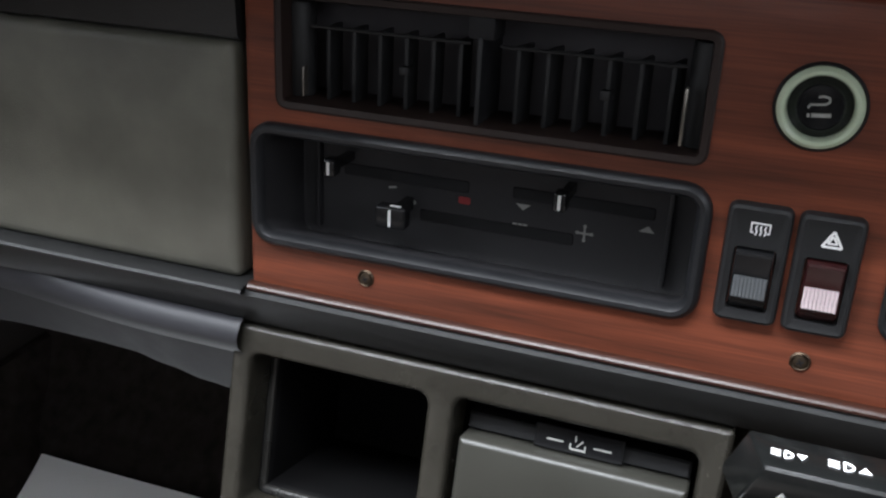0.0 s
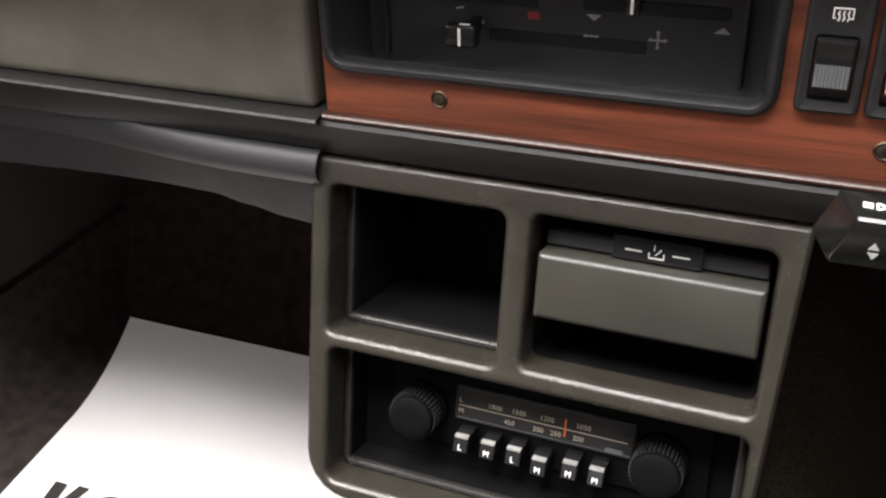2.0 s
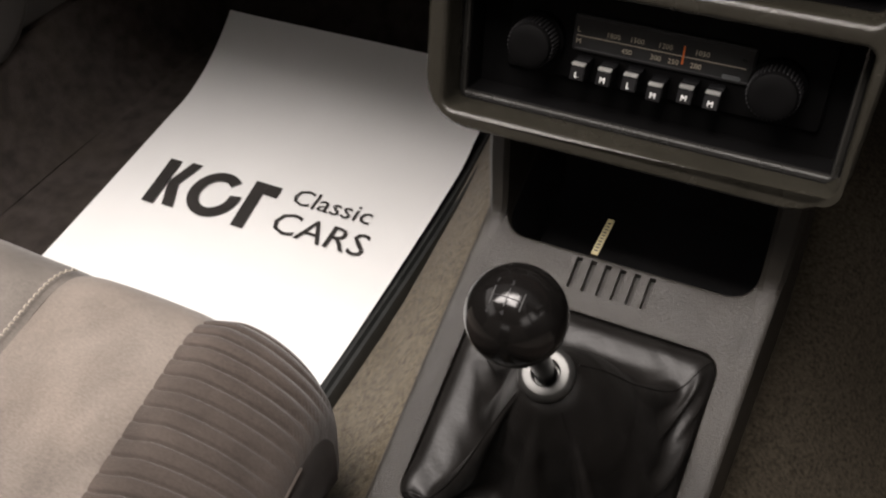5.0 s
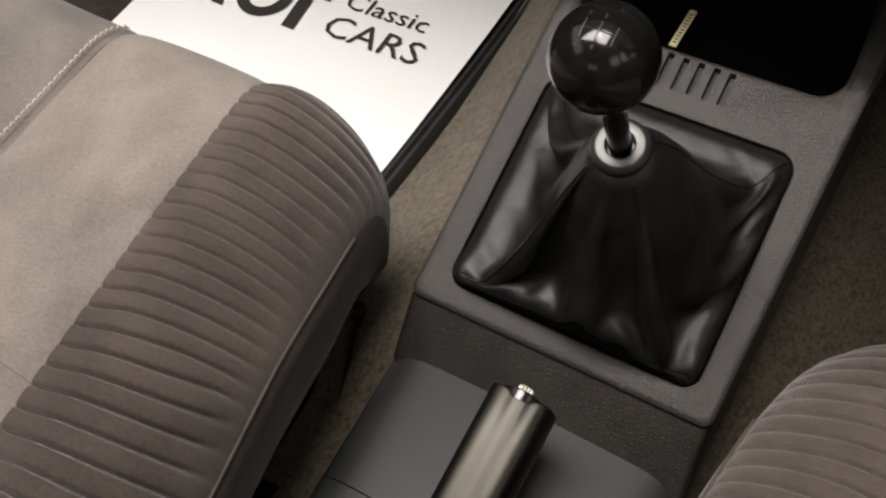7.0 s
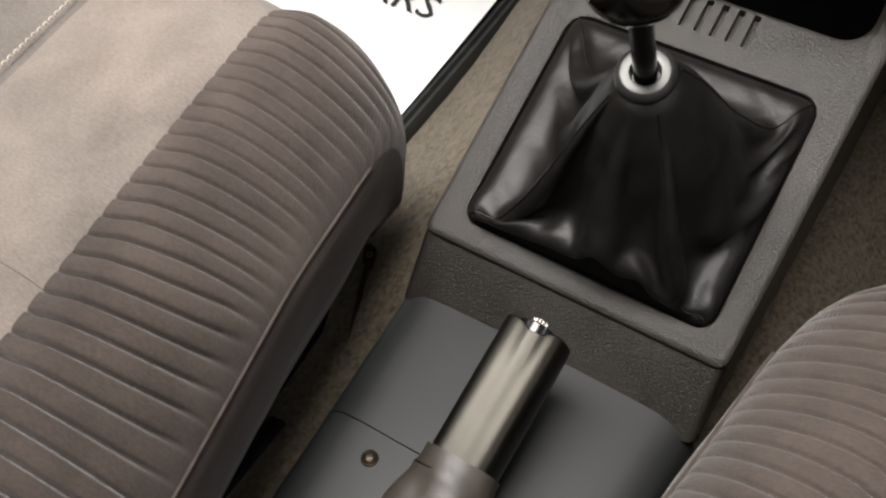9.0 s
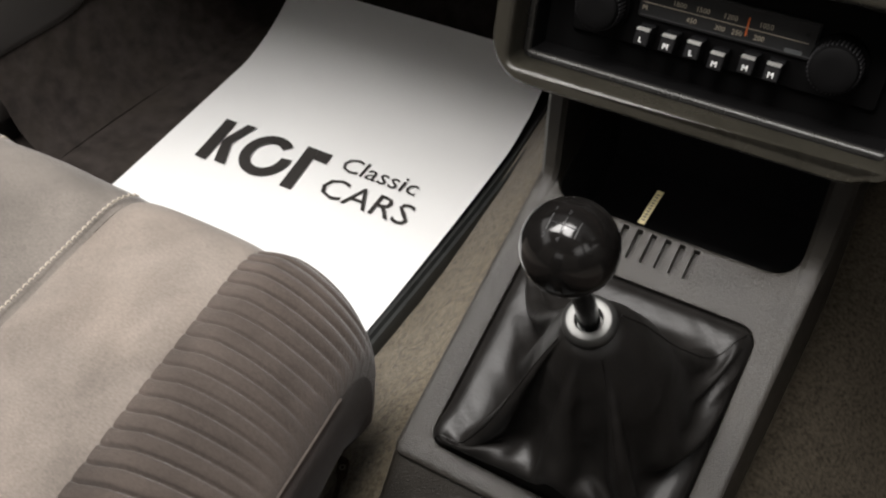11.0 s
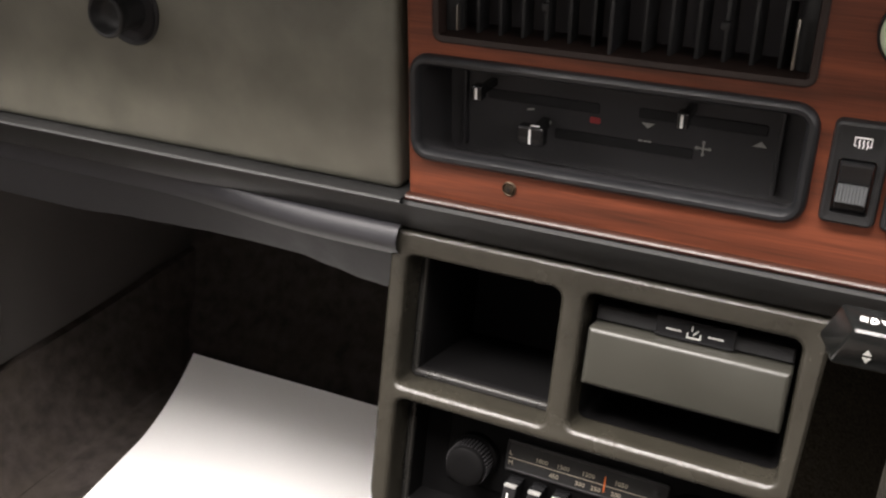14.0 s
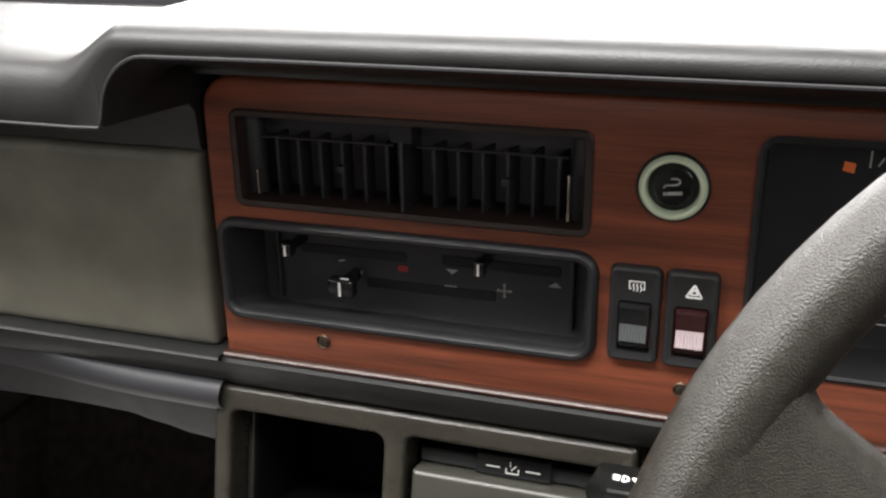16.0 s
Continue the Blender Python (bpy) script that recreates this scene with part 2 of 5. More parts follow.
# ---- building helpers ----
def part(name, bm, mat, parent=None, label="", kind="", smooth=35):
    me = bpy.data.meshes.new(name)
    bmesh.ops.recalc_face_normals(bm, faces=bm.faces[:])
    bm.to_mesh(me)
    bm.free()
    if smooth:
        me.polygons.foreach_set("use_smooth", [True] * len(me.polygons))
        me.set_sharp_from_angle(angle=radians(smooth))
    me.materials.append(mat)
    ob = new(name, me)
    if parent is not None:
        top = parent
        ob.parent = top
        ob.matrix_parent_inverse = world_of(parent).inverted()
    if label or kind:
        tagged(ob, label=label, kind=kind)
    return ob


def world_of(ob):
    m = ob.matrix_parent_inverse @ ob.matrix_basis if ob.parent else ob.matrix_basis
    return world_of(ob.parent) @ m if ob.parent else m


def thing(name, label, category, at, group=""):
    ob = new(name)
    ob.empty_display_size = 0.02
    ob.matrix_basis = Matrix.Translation(at)
    return tagged(ob, label, category, group)


def rr(x0, x1, z0, z1, r, n=5):
    """A rounded rectangle's corners, anticlockwise; r may be one radius or four (bottom left, bottom right, top right, top left)."""
    rs = r if isinstance(r, tuple) else (r,) * 4
    out = []
    for (cx, cz, a0), q in zip(((x0, z0, 180), (x1, z0, 270), (x1, z1, 0), (x0, z1, 90)), rs):
        q = max(q, 1e-5)
        sx, sz = (1 if cx == x0 else -1), (1 if cz == z0 else -1)
        for i in range(n + 1):
            a = radians(a0 + 90 * i / n)
            out.append((cx + sx * q + q * math.cos(a), cz + sz * q + q * math.sin(a)))
    return out


def circle(cx, cz, r, n=32):
    return [(cx + r * math.cos(2 * math.pi * i / n), cz + r * math.sin(2 * math.pi * i / n)) for i in range(n)]


def at_y(y):
    """Maps a sheet (u, v, out) to an upright face that looks towards the seats."""
    return lambda u, v, d: Vector((u, y - d, v))


def tilted(origin, lean):
    """A face whose top leans away by lean degrees; v is measured in world height."""
    c, s = math.cos(radians(lean)), math.sin(radians(lean))
    up, out = Vector((0, s, c)), Vector((0, -c, s))
    o = Vector(origin)
    return lambda u, v, d: o + Vector((u - o.x, 0, 0)) + up * ((v - o.z) / c) + out * d


def loft(bm, loops, close=True, cap0=False, cap1=False):
    rows = [[bm.verts.new(p) for p in loop] for loop in loops]
    n = len(rows[0])
    for a, b in zip(rows, rows[1:]):
        for i in range(n if close else n - 1):
            j = (i + 1) % n
            bm.faces.new((a[i], a[j], b[j], b[i]))
    if cap0:
        bm.faces.new(rows[0])
    if cap1:
        bm.faces.new(rows[-1])
    return rows


def rings(bm, shape, to, steps, cap0=False, cap1=False):
    """Lofts rounded rectangles: shape is (x0, x1, z0, z1, r), steps are (grow, out)."""
    x0, x1, z0, z1, r = shape
    loops = []
    for g, d in steps:
        q = tuple(max(1e-4, a + g) for a in r) if isinstance(r, tuple) else max(1e-4, r + g)
        loops.append([to(u, v, d) for u, v in rr(x0 - g, x1 + g, z0 - g, z1 + g, q)])
    return loft(bm, loops, True, cap0, cap1)


def sheet_with_holes(bm, outer, holes):
    """A flat face from loops of vertices, the first the outline, the rest holes."""
    edges = []
    for loop in [outer] + holes:
        for i, v in enumerate(loop):
            w = loop[(i + 1) % len(loop)]
            e = bm.edges.get((v, w)) or bm.edges.new((v, w))
            edges.append(e)
    bmesh.ops.triangle_fill(bm, use_beauty=True, use_dissolve=False, edges=edges)


def box(bm, x0, x1, y0, y1, z0, z1, bevel=0.0, seg=2):
    t = bmesh.new()
    bmesh.ops.create_cube(t, size=1)
    bmesh.ops.transform(t, matrix=Matrix.Translation(((x0 + x1) / 2, (y0 + y1) / 2, (z0 + z1) / 2)) @ Matrix.Diagonal((x1 - x0, y1 - y0, z1 - z0, 1)), verts=t.verts)
    if bevel:
        bmesh.ops.bevel(t, geom=t.edges[:], offset=bevel, segments=seg, affect="EDGES", profile=0.5)
    merge(bm, t)
    return bm


def merge(bm, t, m=None):
    if m is not None:
        bmesh.ops.transform(t, matrix=m, verts=t.verts)
    me = bpy.data.meshes.new("tmp")
    t.to_mesh(me)
    t.free()
    bm.from_mesh(me)
    bpy.data.meshes.remove(me)


def tube(bm, pts, r, n=8, closed=False):
    """A round rod along points; r may be a list."""
    pts = [Vector(p) for p in pts]
    rs = r if isinstance(r, (list, tuple)) else [r] * len(pts)
    loops = []
    prev = None
    for i, p in enumerate(pts):
        a = pts[i - 1] if (i or closed) else p
        b = pts[(i + 1) % len(pts)] if (i + 1 < len(pts) or closed) else p
        d = (b - a).normalized()
        if prev is None:
            side = d.orthogonal().normalized()
        else:
            side = (prev - d * prev.dot(d)).normalized()
        prev = side
        other = d.cross(side)
        loops.append([p + (side * math.cos(2 * math.pi * k / n) + other * math.sin(2 * math.pi * k / n)) * rs[i] for k in range(n)])
    if closed:
        loops.append(loops[0])
        rows = [[bm.verts.new(q) for q in loop] for loop in loops[:-1]]
        rows.append(rows[0])
        for a, b in zip(rows, rows[1:]):
            for i in range(n):
                j = (i + 1) % n
                bm.faces.new((a[i], a[j], b[j], b[i]))
    else:
        loft(bm, loops, True, True, True)
    return bm


def lathe(bm, origin, axis, profile, n=40, cap0=True, cap1=True):
    """Turns (radius, along) pairs round an axis."""
    axis = Vector(axis).normalized()
    s = axis.orthogonal().normalized()
    o = axis.cross(s)
    loops = [[Vector(origin) + axis * d + (s * math.cos(2 * math.pi * k / n) + o * math.sin(2 * math.pi * k / n)) * r for k in range(n)] for r, d in profile]
    loft(bm, loops, True, cap0, cap1)
    return bm


def prism(bm, pts, to, d0, d1):
    """A flat shape (u, v) raised from d0 to d1 on a face."""
    a = [bm.verts.new(to(u, v, d0)) for u, v in pts]
    b = [bm.verts.new(to(u, v, d1)) for u, v in pts]
    n = len(pts)
    for i in range(n):
        j = (i + 1) % n
        bm.faces.new((a[i], a[j], b[j], b[i]))
    bm.faces.new(b)
    bm.faces.new(a[::-1])
    return bm


def lettering(name, text, size, mat, parent, m, depth=0.0001):
    """Raised lettering in the built-in font, centred on the pose m."""
    c = bpy.data.curves.new(name, "FONT")
    c.body, c.size, c.align_x, c.align_y, c.extrude, c.resolution_u = text, size, "CENTER", "CENTER", depth, 2
    t = bpy.data.objects.new(name, c)
    scene.collection.objects.link(t)
    bpy.context.view_layer.update()
    me = bpy.data.meshes.new_from_object(t.evaluated_get(bpy.context.evaluated_depsgraph_get()))
    bpy.data.objects.remove(t)
    me.transform(m)
    me.materials.clear()
    me.materials.append(mat)
    ob = new(name, me)
    ob.parent = parent
    ob.matrix_parent_inverse = world_of(parent).inverted()
    return ob


def face_pose(to, u, v, d):
    """The pose of lettering that lies on a face at (u, v), out by d."""
    p = to(u, v, d)
    x = (to(u + 0.01, v, d) - p).normalized()
    z = (to(u, v, d + 0.01) - p).normalized()
    y = z.cross(x)
    return Matrix(((x.x, y.x, z.x, p.x), (x.y, y.y, z.y, p.y), (x.z, y.z, z.z, p.z), (0, 0, 0, 1)))


# ---- the cabin shell ----
MID = -0.075          # the car's centre line
XL, XR = -0.83, 0.68  # inner faces of the doors
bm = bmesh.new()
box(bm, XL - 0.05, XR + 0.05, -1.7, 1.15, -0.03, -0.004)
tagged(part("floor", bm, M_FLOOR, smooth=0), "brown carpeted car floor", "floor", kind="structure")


def tunnel():
    bm = bmesh.new()
    sect = [(-0.228, -0.006), (-0.205, 0.012), (-0.172, 0.042), (-0.140, 0.070), (-0.112, 0.088), (-0.06, 0.094), (0.06, 0.094), (0.112, 0.088), (0.140, 0.070), (0.172, 0.042), (0.205, 0.012), (0.228, -0.006)]
    deep = [(-0.228, -0.006), (-0.205, 0.000), (-0.172, 0.014), (-0.140, 0.034), (-0.108, 0.050), (-0.06, 0.060), (0.06, 0.060), (0.108, 0.030), (0.140, 0.010), (0.172, 0.0), (0.205, -0.004), (0.228, -0.006)]
    loops = []
    for i in range(60):
        y = -1.6 + i * 0.045
        g = min(1.0, max(0.0, (y - 0.13) / 0.14))
        k = 1.0 + max(0.0, y - 0.45) * 0.5
        lift = max(0.0, y - 0.40) * 0.22
        loop = []
        for (x, z), (_, zd) in zip(sect, deep):
            z = zd + (z - zd) * g
            q = noise.noise(Vector((x * 14, y * 9, 0))) * 0.004
            loop.append(Vector((MID + x * k, y, z + (lift if z > 0.05 else lift * max(0.0, z) / 0.06) + (q if z > 0 else 0))))
        loops.append(loop)
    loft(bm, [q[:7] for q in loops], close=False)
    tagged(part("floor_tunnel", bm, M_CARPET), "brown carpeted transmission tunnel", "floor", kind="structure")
    # driver's half of the same carpet, in the darker copy that paints its shade
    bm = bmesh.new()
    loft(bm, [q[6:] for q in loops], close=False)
    return tagged(part("floor_driver_side", bm, M_CARPET2), "brown carpet beside the tunnel, darkened to stand for shade", "floor", kind="structure")


tunnel()
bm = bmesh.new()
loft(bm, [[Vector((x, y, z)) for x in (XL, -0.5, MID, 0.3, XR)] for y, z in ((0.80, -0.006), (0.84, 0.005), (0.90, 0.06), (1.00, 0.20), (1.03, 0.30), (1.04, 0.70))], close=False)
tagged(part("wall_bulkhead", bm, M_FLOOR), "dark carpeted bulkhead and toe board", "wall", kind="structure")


def door(side, name):
    x = XL if side < 0 else XR
    s = 1 if side < 0 else -1
    bm = bmesh.new()
    box(bm, min(x, x - s * 0.05), max(x, x - s * 0.05), -1.6, 1.1, -0.02, 0.72)
    top = tagged(part(name, bm, M_DOOR), "dark vinyl car door trim below an open window", "door", kind="structure")
    bm = bmesh.new()
    to = (lambda u, v, d: Vector((x + s * d, u, v)))
    rings(bm, (-0.55, 0.60, 0.10, 0.40, (0.02, 0.09, 0.08, 0.02)), to, [(0.004, -0.002), (0.002, 0.010), (-0.004, 0.016), (-0.012, 0.018)], cap1=True)
    part("map_pocket", bm, M_DOOR, top)
    bm = bmesh.new()
    rings(bm, (-0.6, 0.47, 0.035, 0.078, 0.008), to, [(0.002, -0.002), (0.001, 0.014), (-0.002, 0.020), (-0.008, 0.022)], cap1=True)
    part("sill_trim", bm, M_DOOR, top)
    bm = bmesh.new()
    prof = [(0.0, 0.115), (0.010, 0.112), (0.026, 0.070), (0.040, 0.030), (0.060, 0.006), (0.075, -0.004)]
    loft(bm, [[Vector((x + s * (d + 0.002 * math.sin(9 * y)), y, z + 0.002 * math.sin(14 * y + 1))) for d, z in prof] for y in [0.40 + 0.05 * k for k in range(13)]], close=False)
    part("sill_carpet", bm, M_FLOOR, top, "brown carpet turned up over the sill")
    bm = bmesh.new()
    box(bm, min(x, x - s * 0.05), max(x, x - s * 0.05), 0.55, 1.1, 0.724, 1.12, 0.004)
    box(bm, min(x, x - s * 0.05), max(x, x - s * 0.05), -1.6, -0.66, 0.724, 1.12, 0.004)
    part("window_pillar", bm, M_DOOR, top)
    return top


door(-1, "door_1")
door(1, "door_2")
bm = bmesh.new()
box(bm, XL - 0.06, XR + 0.06, -1.65, -0.15, 1.125, 1.16, 0.012, 3)
tagged(part("ceiling", bm, M_HEAD), "pale cloth roof lining", "ceiling", kind="structure")
bm = bmesh.new()
box(bm, XL - 0.05, XR + 0.05, -1.70, -1.62, -0.02, 0.76)
tagged(part("wall_rear", bm, M_DOOR), "dark rear bulkhead behind the seats", "wall", kind="structure")

# ---- dashboard ----
dash = thing("dashboard", "black padded dashboard with varnished wood centre panel", "dashboard", (MID, 0.5, 0.53))


def pad():
    """The padded top: a lower roll over the glove box that steps up into a hood over the wood panel."""
    low = [(0.470, 0.6482), (0.4090, 0.6482), (0.4065, 0.6500), (0.4050, 0.6700), (0.4000, 0.6755), (0.3450, 0.6790), (0.3325, 0.6795), (0.3290, 0.6800), (0.3272, 0.6850), (0.3268, 0.6960), (0.3290, 0.7030), (0.3355, 0.7078), (0.3600, 0.7110), (0.4200, 0.7140), (0.6500, 0.7160), (1.03, 0.71)]
    high = [(0.470, 0.6895), (0.4090, 0.6895), (0.4065, 0.6900), (0.4050, 0.6930), (0.3900, 0.6985), (0.3600, 0.7080), (0.3360, 0.7125), (0.3310, 0.7130), (0.3295, 0.7150), (0.3295, 0.7185), (0.3320, 0.7225), (0.3400, 0.7255), (0.3600, 0.7275), (0.4200, 0.7290), (0.6500, 0.7270), (1.03, 0.71)]
    xs = [-0.83, -0.6, -0.4, -0.25, -0.215, -0.205, -0.198, -0.192, -0.1875, -0.1865]
    xs += [-0.186 + 0.026 * (1 - math.cos(radians(a))) for a in range(0, 91, 3)]
    xs += [-0.15, -0.1, 0.0, 0.1, 0.2, 0.3, 0.45, 0.68]
    loops = []
    for x in xs:
        k = min(1.0, max(0.0, (x + 0.186) / 0.026))
        inner = math.sqrt(max(0.0, 1 - (1 - k) ** 2))
        k2 = min(1.0, max(0.0, (x + 0.208) / 0.034))
        outer = k2 * k2 * (3 - 2 * k2)
        loop = []
        for i, (a, b) in enumerate(zip(low, high)):
            # the side of the hood's recess is upright; its front edge is an arch
            w = (1.0 if x >= -0.186 else 0.0) if i < 5 else inner if i < 8 else outer
            loop.append(Vector((x, a[0] + (b[0] - a[0]) * w, a[1] + (b[1] - a[1]) * w)))
        loops.append(loop)
    bm = bmesh.new()
    loft(bm, loops, close=False)
    return part("padded_top", bm, M_PAD, dash, smooth=50)


pad()
bm = bmesh.new()
welt = [(x, 0.3268, 0.6797) for x in (-0.82, -0.6, -0.4, -0.25, -0.20)]
welt += [(-0.1868, 0.3275, 0.6800)] + [(-0.186 + 0.026 * (1 - math.cos(radians(a))), 0.3290, 0.680 + 0.0325 * math.sin(radians(a))) for a in range(9, 91, 9)]
welt += [(x, 0.3290, 0.7130) for x in (-0.1, 0.05, 0.2, 0.4, 0.67)]
tube(bm, welt, 0.0009, 6)
part("welt", bm, M_DEEP, dash, "thin raised welt along the pad")

# wood panel with its openings
WY = 0.406
to_wood = at_y(WY)
VENT = (-0.1665, 0.0225, 0.6210, 0.6725, 0.005)
HEAT = (-0.1800, 0.0275, 0.5545, 0.6130, 0.011)
CLUSTER = (0.0965, 0.62, 0.5620, 0.6750, 0.008)
bm = bmesh.new()
WOOD = (-0.1815, 0.66, 0.5305, 0.6880, (0.002, 0.002, 0.002, 0.016))
rows = rings(bm, WOOD, to_wood, [(0.0015, -0.02), (0.0015, -0.0030), (0.0011, -0.0014), (0.0002, -0.0004), (-0.0012, 0.0)])
holes = []
for shape in (VENT, HEAT, CLUSTER):
    holes.append(rings(bm, shape, to_wood, [(-0.001, 0.0), (-0.0012, -0.006)])[0])
holes.append(loft(bm, [[to_wood(u, v, d) for u, v in circle(0.060, 0.649, 0.0148)] for d in (0, -0.01)])[0])
sheet_with_holes(bm, rows[-1], holes)
part("wood_panel", bm, M_WOOD, dash, "varnished reddish brown wood veneer panel")
bm = bmesh.new()
pts = [(0.4055, 0.5275), (0.4030, 0.5281), (0.4016, 0.5292), (0.4014, 0.5304), (0.4022, 0.5315), (0.4040, 0.5322), (0.4080, 0.5322)]
loft(bm, [[Vector((x, y, z)) for y, z in pts] for x in (-0.183, -0.1825, -0.08, 0.1, 0.4, 0.66)], close=False, cap0=False)
part("wood_lower_lip", bm, M_WOOD_LIP, dash, "rounded brown lip under the wood panel")
bm = bmesh.new()
loft(bm, [[Vector((x, y, z)) for y, z in ((0.415, 0.5285), (0.4030, 0.5280), (0.4015, 0.5255), (0.4030, 0.5200), (0.4075, 0.5110), (0.4120, 0.5060), (0.46, 0.5040))] for x in (-0.83, -0.4, -0.1, 0.1, 0.3, 0.66)], close=False)
part("dash_rail", bm, M_RAIL, dash, "black moulded rail under the dashboard")
bm = bmesh.new()
loft(bm, [[Vector((x, y, z)) for y, z in ((0.42, 0.5306), (0.4010, 0.5304), (0.3975, 0.5296), (0.3966, 0.5284), (0.3985, 0.5268), (0.4100, 0.5262))] for x in (-0.83, -0.4, -0.1846, -0.1842)], close=False, cap1=False)
part("glove_box_ledge", bm, M_RAIL, dash, "black ledge below the glove box lid")
bm = bmesh.new()
loft(bm, [[Vector((x, 0.478, z)) for z in (0.49, 0.72)] for x in (-0.83, 0.66)], close=False)
part("dash_backing", bm, M_DEEP, dash)

# glove box lid
bm = bmesh.new()
to_glove = at_y(0.4070)
rings(bm, (-0.60, -0.1900, 0.5305, 0.6470, 0.004), to_glove, [(0.0, -0.02), (0.0, -0.0045), (-0.0008, -0.0022), (-0.0026, -0.0008), (-0.006, 0.0)], cap1=True)
lid = part("glove_box_lid", bm, M_GLOVE, dash, "olive grey vinyl glove box lid")
bm = bmesh.new()
gx, gz = -0.3725, 0.6165
lathe(bm, (gx, 0.4070, gz), (0, -1, 0), [(0.0222, -0.001), (0.0222, 0.0012), (0.0212, 0.0024), (0.0198, 0.0018), (0.0186, 0.0008), (0.0110, 0.0006)], 48, cap0=False)
part("latch_recess", bm, M_DEEP, lid, "dark round latch surround")
bm = bmesh.new()
lathe(bm, (gx, 0.4070, gz), (0, -1, 0), [(0.0120, -0.001), (0.0112, 0.010), (0.0116, 0.0165), (0.0130, 0.0190), (0.0134, 0.0205), (0.0131, 0.0218), (0.0120, 0.0226), (0.0108, 0.0222), (0.0100, 0.0200), (0.0092, 0.0165), (0.0070, 0.0145), (0.0030, 0.0138)], 48)
part("latch_knob", bm, M_BLACK, lid, "black round push latch with a dished end")


def bracket():
    """The lower edge under the glove box: a smooth flange and a matt skirt that is wavy along its foot."""
    foot = [(-0.83, 0.452), (-0.48, 0.452), (-0.42, 0.456), (-0.38, 0.458), (-0.355, 0.459), (-0.335, 0.4593), (-0.31, 0.4595), (-0.28, 0.4590), (-0.255, 0.4550), (-0.23, 0.4510), (-0.205, 0.4490), (-0.19, 0.4485)]
    bm = bmesh.new()
    loops = []
    for j in range(129):
        x = -0.83 + 0.64 * j / 128
        b = next(i for i in range(1, len(foot)) if foot[i][0] >= x - 1e-9)
        (xa, za), (xb, zb) = foot[b - 1], foot[b]
        f = (x - xa) / (xb - xa)
        z = za + (zb - za) * f * f * (3 - 2 * f)
        k = min(1.0, max(0.0, (x + 0.40) / 0.17))
        k = k * k * (3 - 2 * k)
        flange = [(0.440, 0.440, 0.5085), (0.4130, 0.4085, 0.5080), (0.4140, 0.4050, 0.5060), (0.4160, 0.4015, 0.5000), (0.4180, 0.4025, 0.4945), (0.4210, 0.4080, 0.4885), (0.4265, 0.4190, (0.488 + z) / 2), (0.4330, 0.4320, z), (0.4360, 0.4360, z + 0.001)]
        loops.append([Vector((x, far + (near - far) * k, h)) for far, near, h in flange])
    loft(bm, [q[:6] for q in loops], close=False)
    part("lower_flange", bm, M_EDGE, dash, "smooth dark flange under the dashboard", smooth=50)
    bm = bmesh.new()
    loft(bm, [q[5:] for q in loops], close=False)
    return part("lower_skirt", bm, M_DEEP, dash, "matt black skirt under the glove box", smooth=50)


bracket()


def screw(x, z):
    bm = bmesh.new()
    lathe(bm, (x, WY, z), (0, -1, 0), [(0.0042, -0.001), (0.0042, 0.0004), (0.0036, 0.0010), (0.0031, 0.0006), (0.0029, 0.0004), (0.0026, 0.0012), (0.0014, 0.0016)], 24)
    ob = part("screw", bm, M_BRASSY, dash, "small brass cup-washer screw")
    bm = bmesh.new()
    for a in (25, 115):
        c, s = math.cos(radians(a)), math.sin(radians(a))
        q = [(x + c * u - s * v, z + s * u + c * v) for u, v in ((-0.0015, -0.0003), (0.0015, -0.0003), (0.0015, 0.0003), (-0.0015, 0.0003))]
        prism(bm, q, to_wood, 0.0010, 0.0018)
    part("cross_slot", bm, M_DEEP, ob)


screw(-0.1215, 0.5450)
screw(0.0710, 0.5455)

# ---- air vent ----
vent = thing("air_vent", "black rectangular dashboard air vent with upright slats", "air vent", (-0.072, WY, 0.621))
bm = bmesh.new()
rings(bm, VENT, to_wood, [(0.0006, -0.001), (0.0006, 0.0008), (-0.0004, 0.0014), (-0.0030, 0.0010), (-0.0036, -0.001), (-0.0040, -0.028)])
part("bezel", bm, M_VENTRIM, vent, "narrow brown-black bezel")
bm = bmesh.new()
rings(bm, VENT, to_wood, [(-0.002, -0.027), (-0.004, -0.029)], cap1=True)
part("duct_back", bm, M_SLAT, vent)
bm = bmesh.new()
box(bm, -0.0738, -0.0716, WY + 0.0004, WY + 0.03, 0.6225, 0.6610, 0.0006)
part("divider", bm, M_RUBBER, vent, "grey upright divider between the two grilles")
bm = bmesh.new()
box(bm, -0.0785, -0.0670, WY + 0.001, WY + 0.016, 0.6600, 0.6705, 0.001)
part("thumb_tab", bm, M_DEEP, vent)
for x0, x1, n, turn in ((-0.1535, -0.0790, 6, 2), (-0.0665, 0.0100, 6, -9)):
    bm = bmesh.new()
    tube(bm, [(x0, WY + 0.008, 0.6570), (x1, WY + 0.008, 0.6570)], 0.0008, 6)
    part("cross_rod", bm, M_BLACK, vent)
    for i in range(n):
        x = x0 + (x1 - x0) * (i + 0.6) / n
        bm = bmesh.new()
        t = bmesh.new()
        box(t, -0.0010, 0.0010, 0.0, 0.014, 0.6235, 0.6575, 0.0005, 2)
        if i == 3:
            box(t, -0.0022, 0.0022, -0.0030, 0.0040, 0.6400, 0.6440, 0.0008, 2)
        merge(bm, t, Matrix.Translation((x, WY + 0.010, 0)) @ Matrix.Rotation(radians(turn + 1.5 * math.sin(5 * i)), 4, "Z"))
        part("slat", bm, M_BLACK, vent)
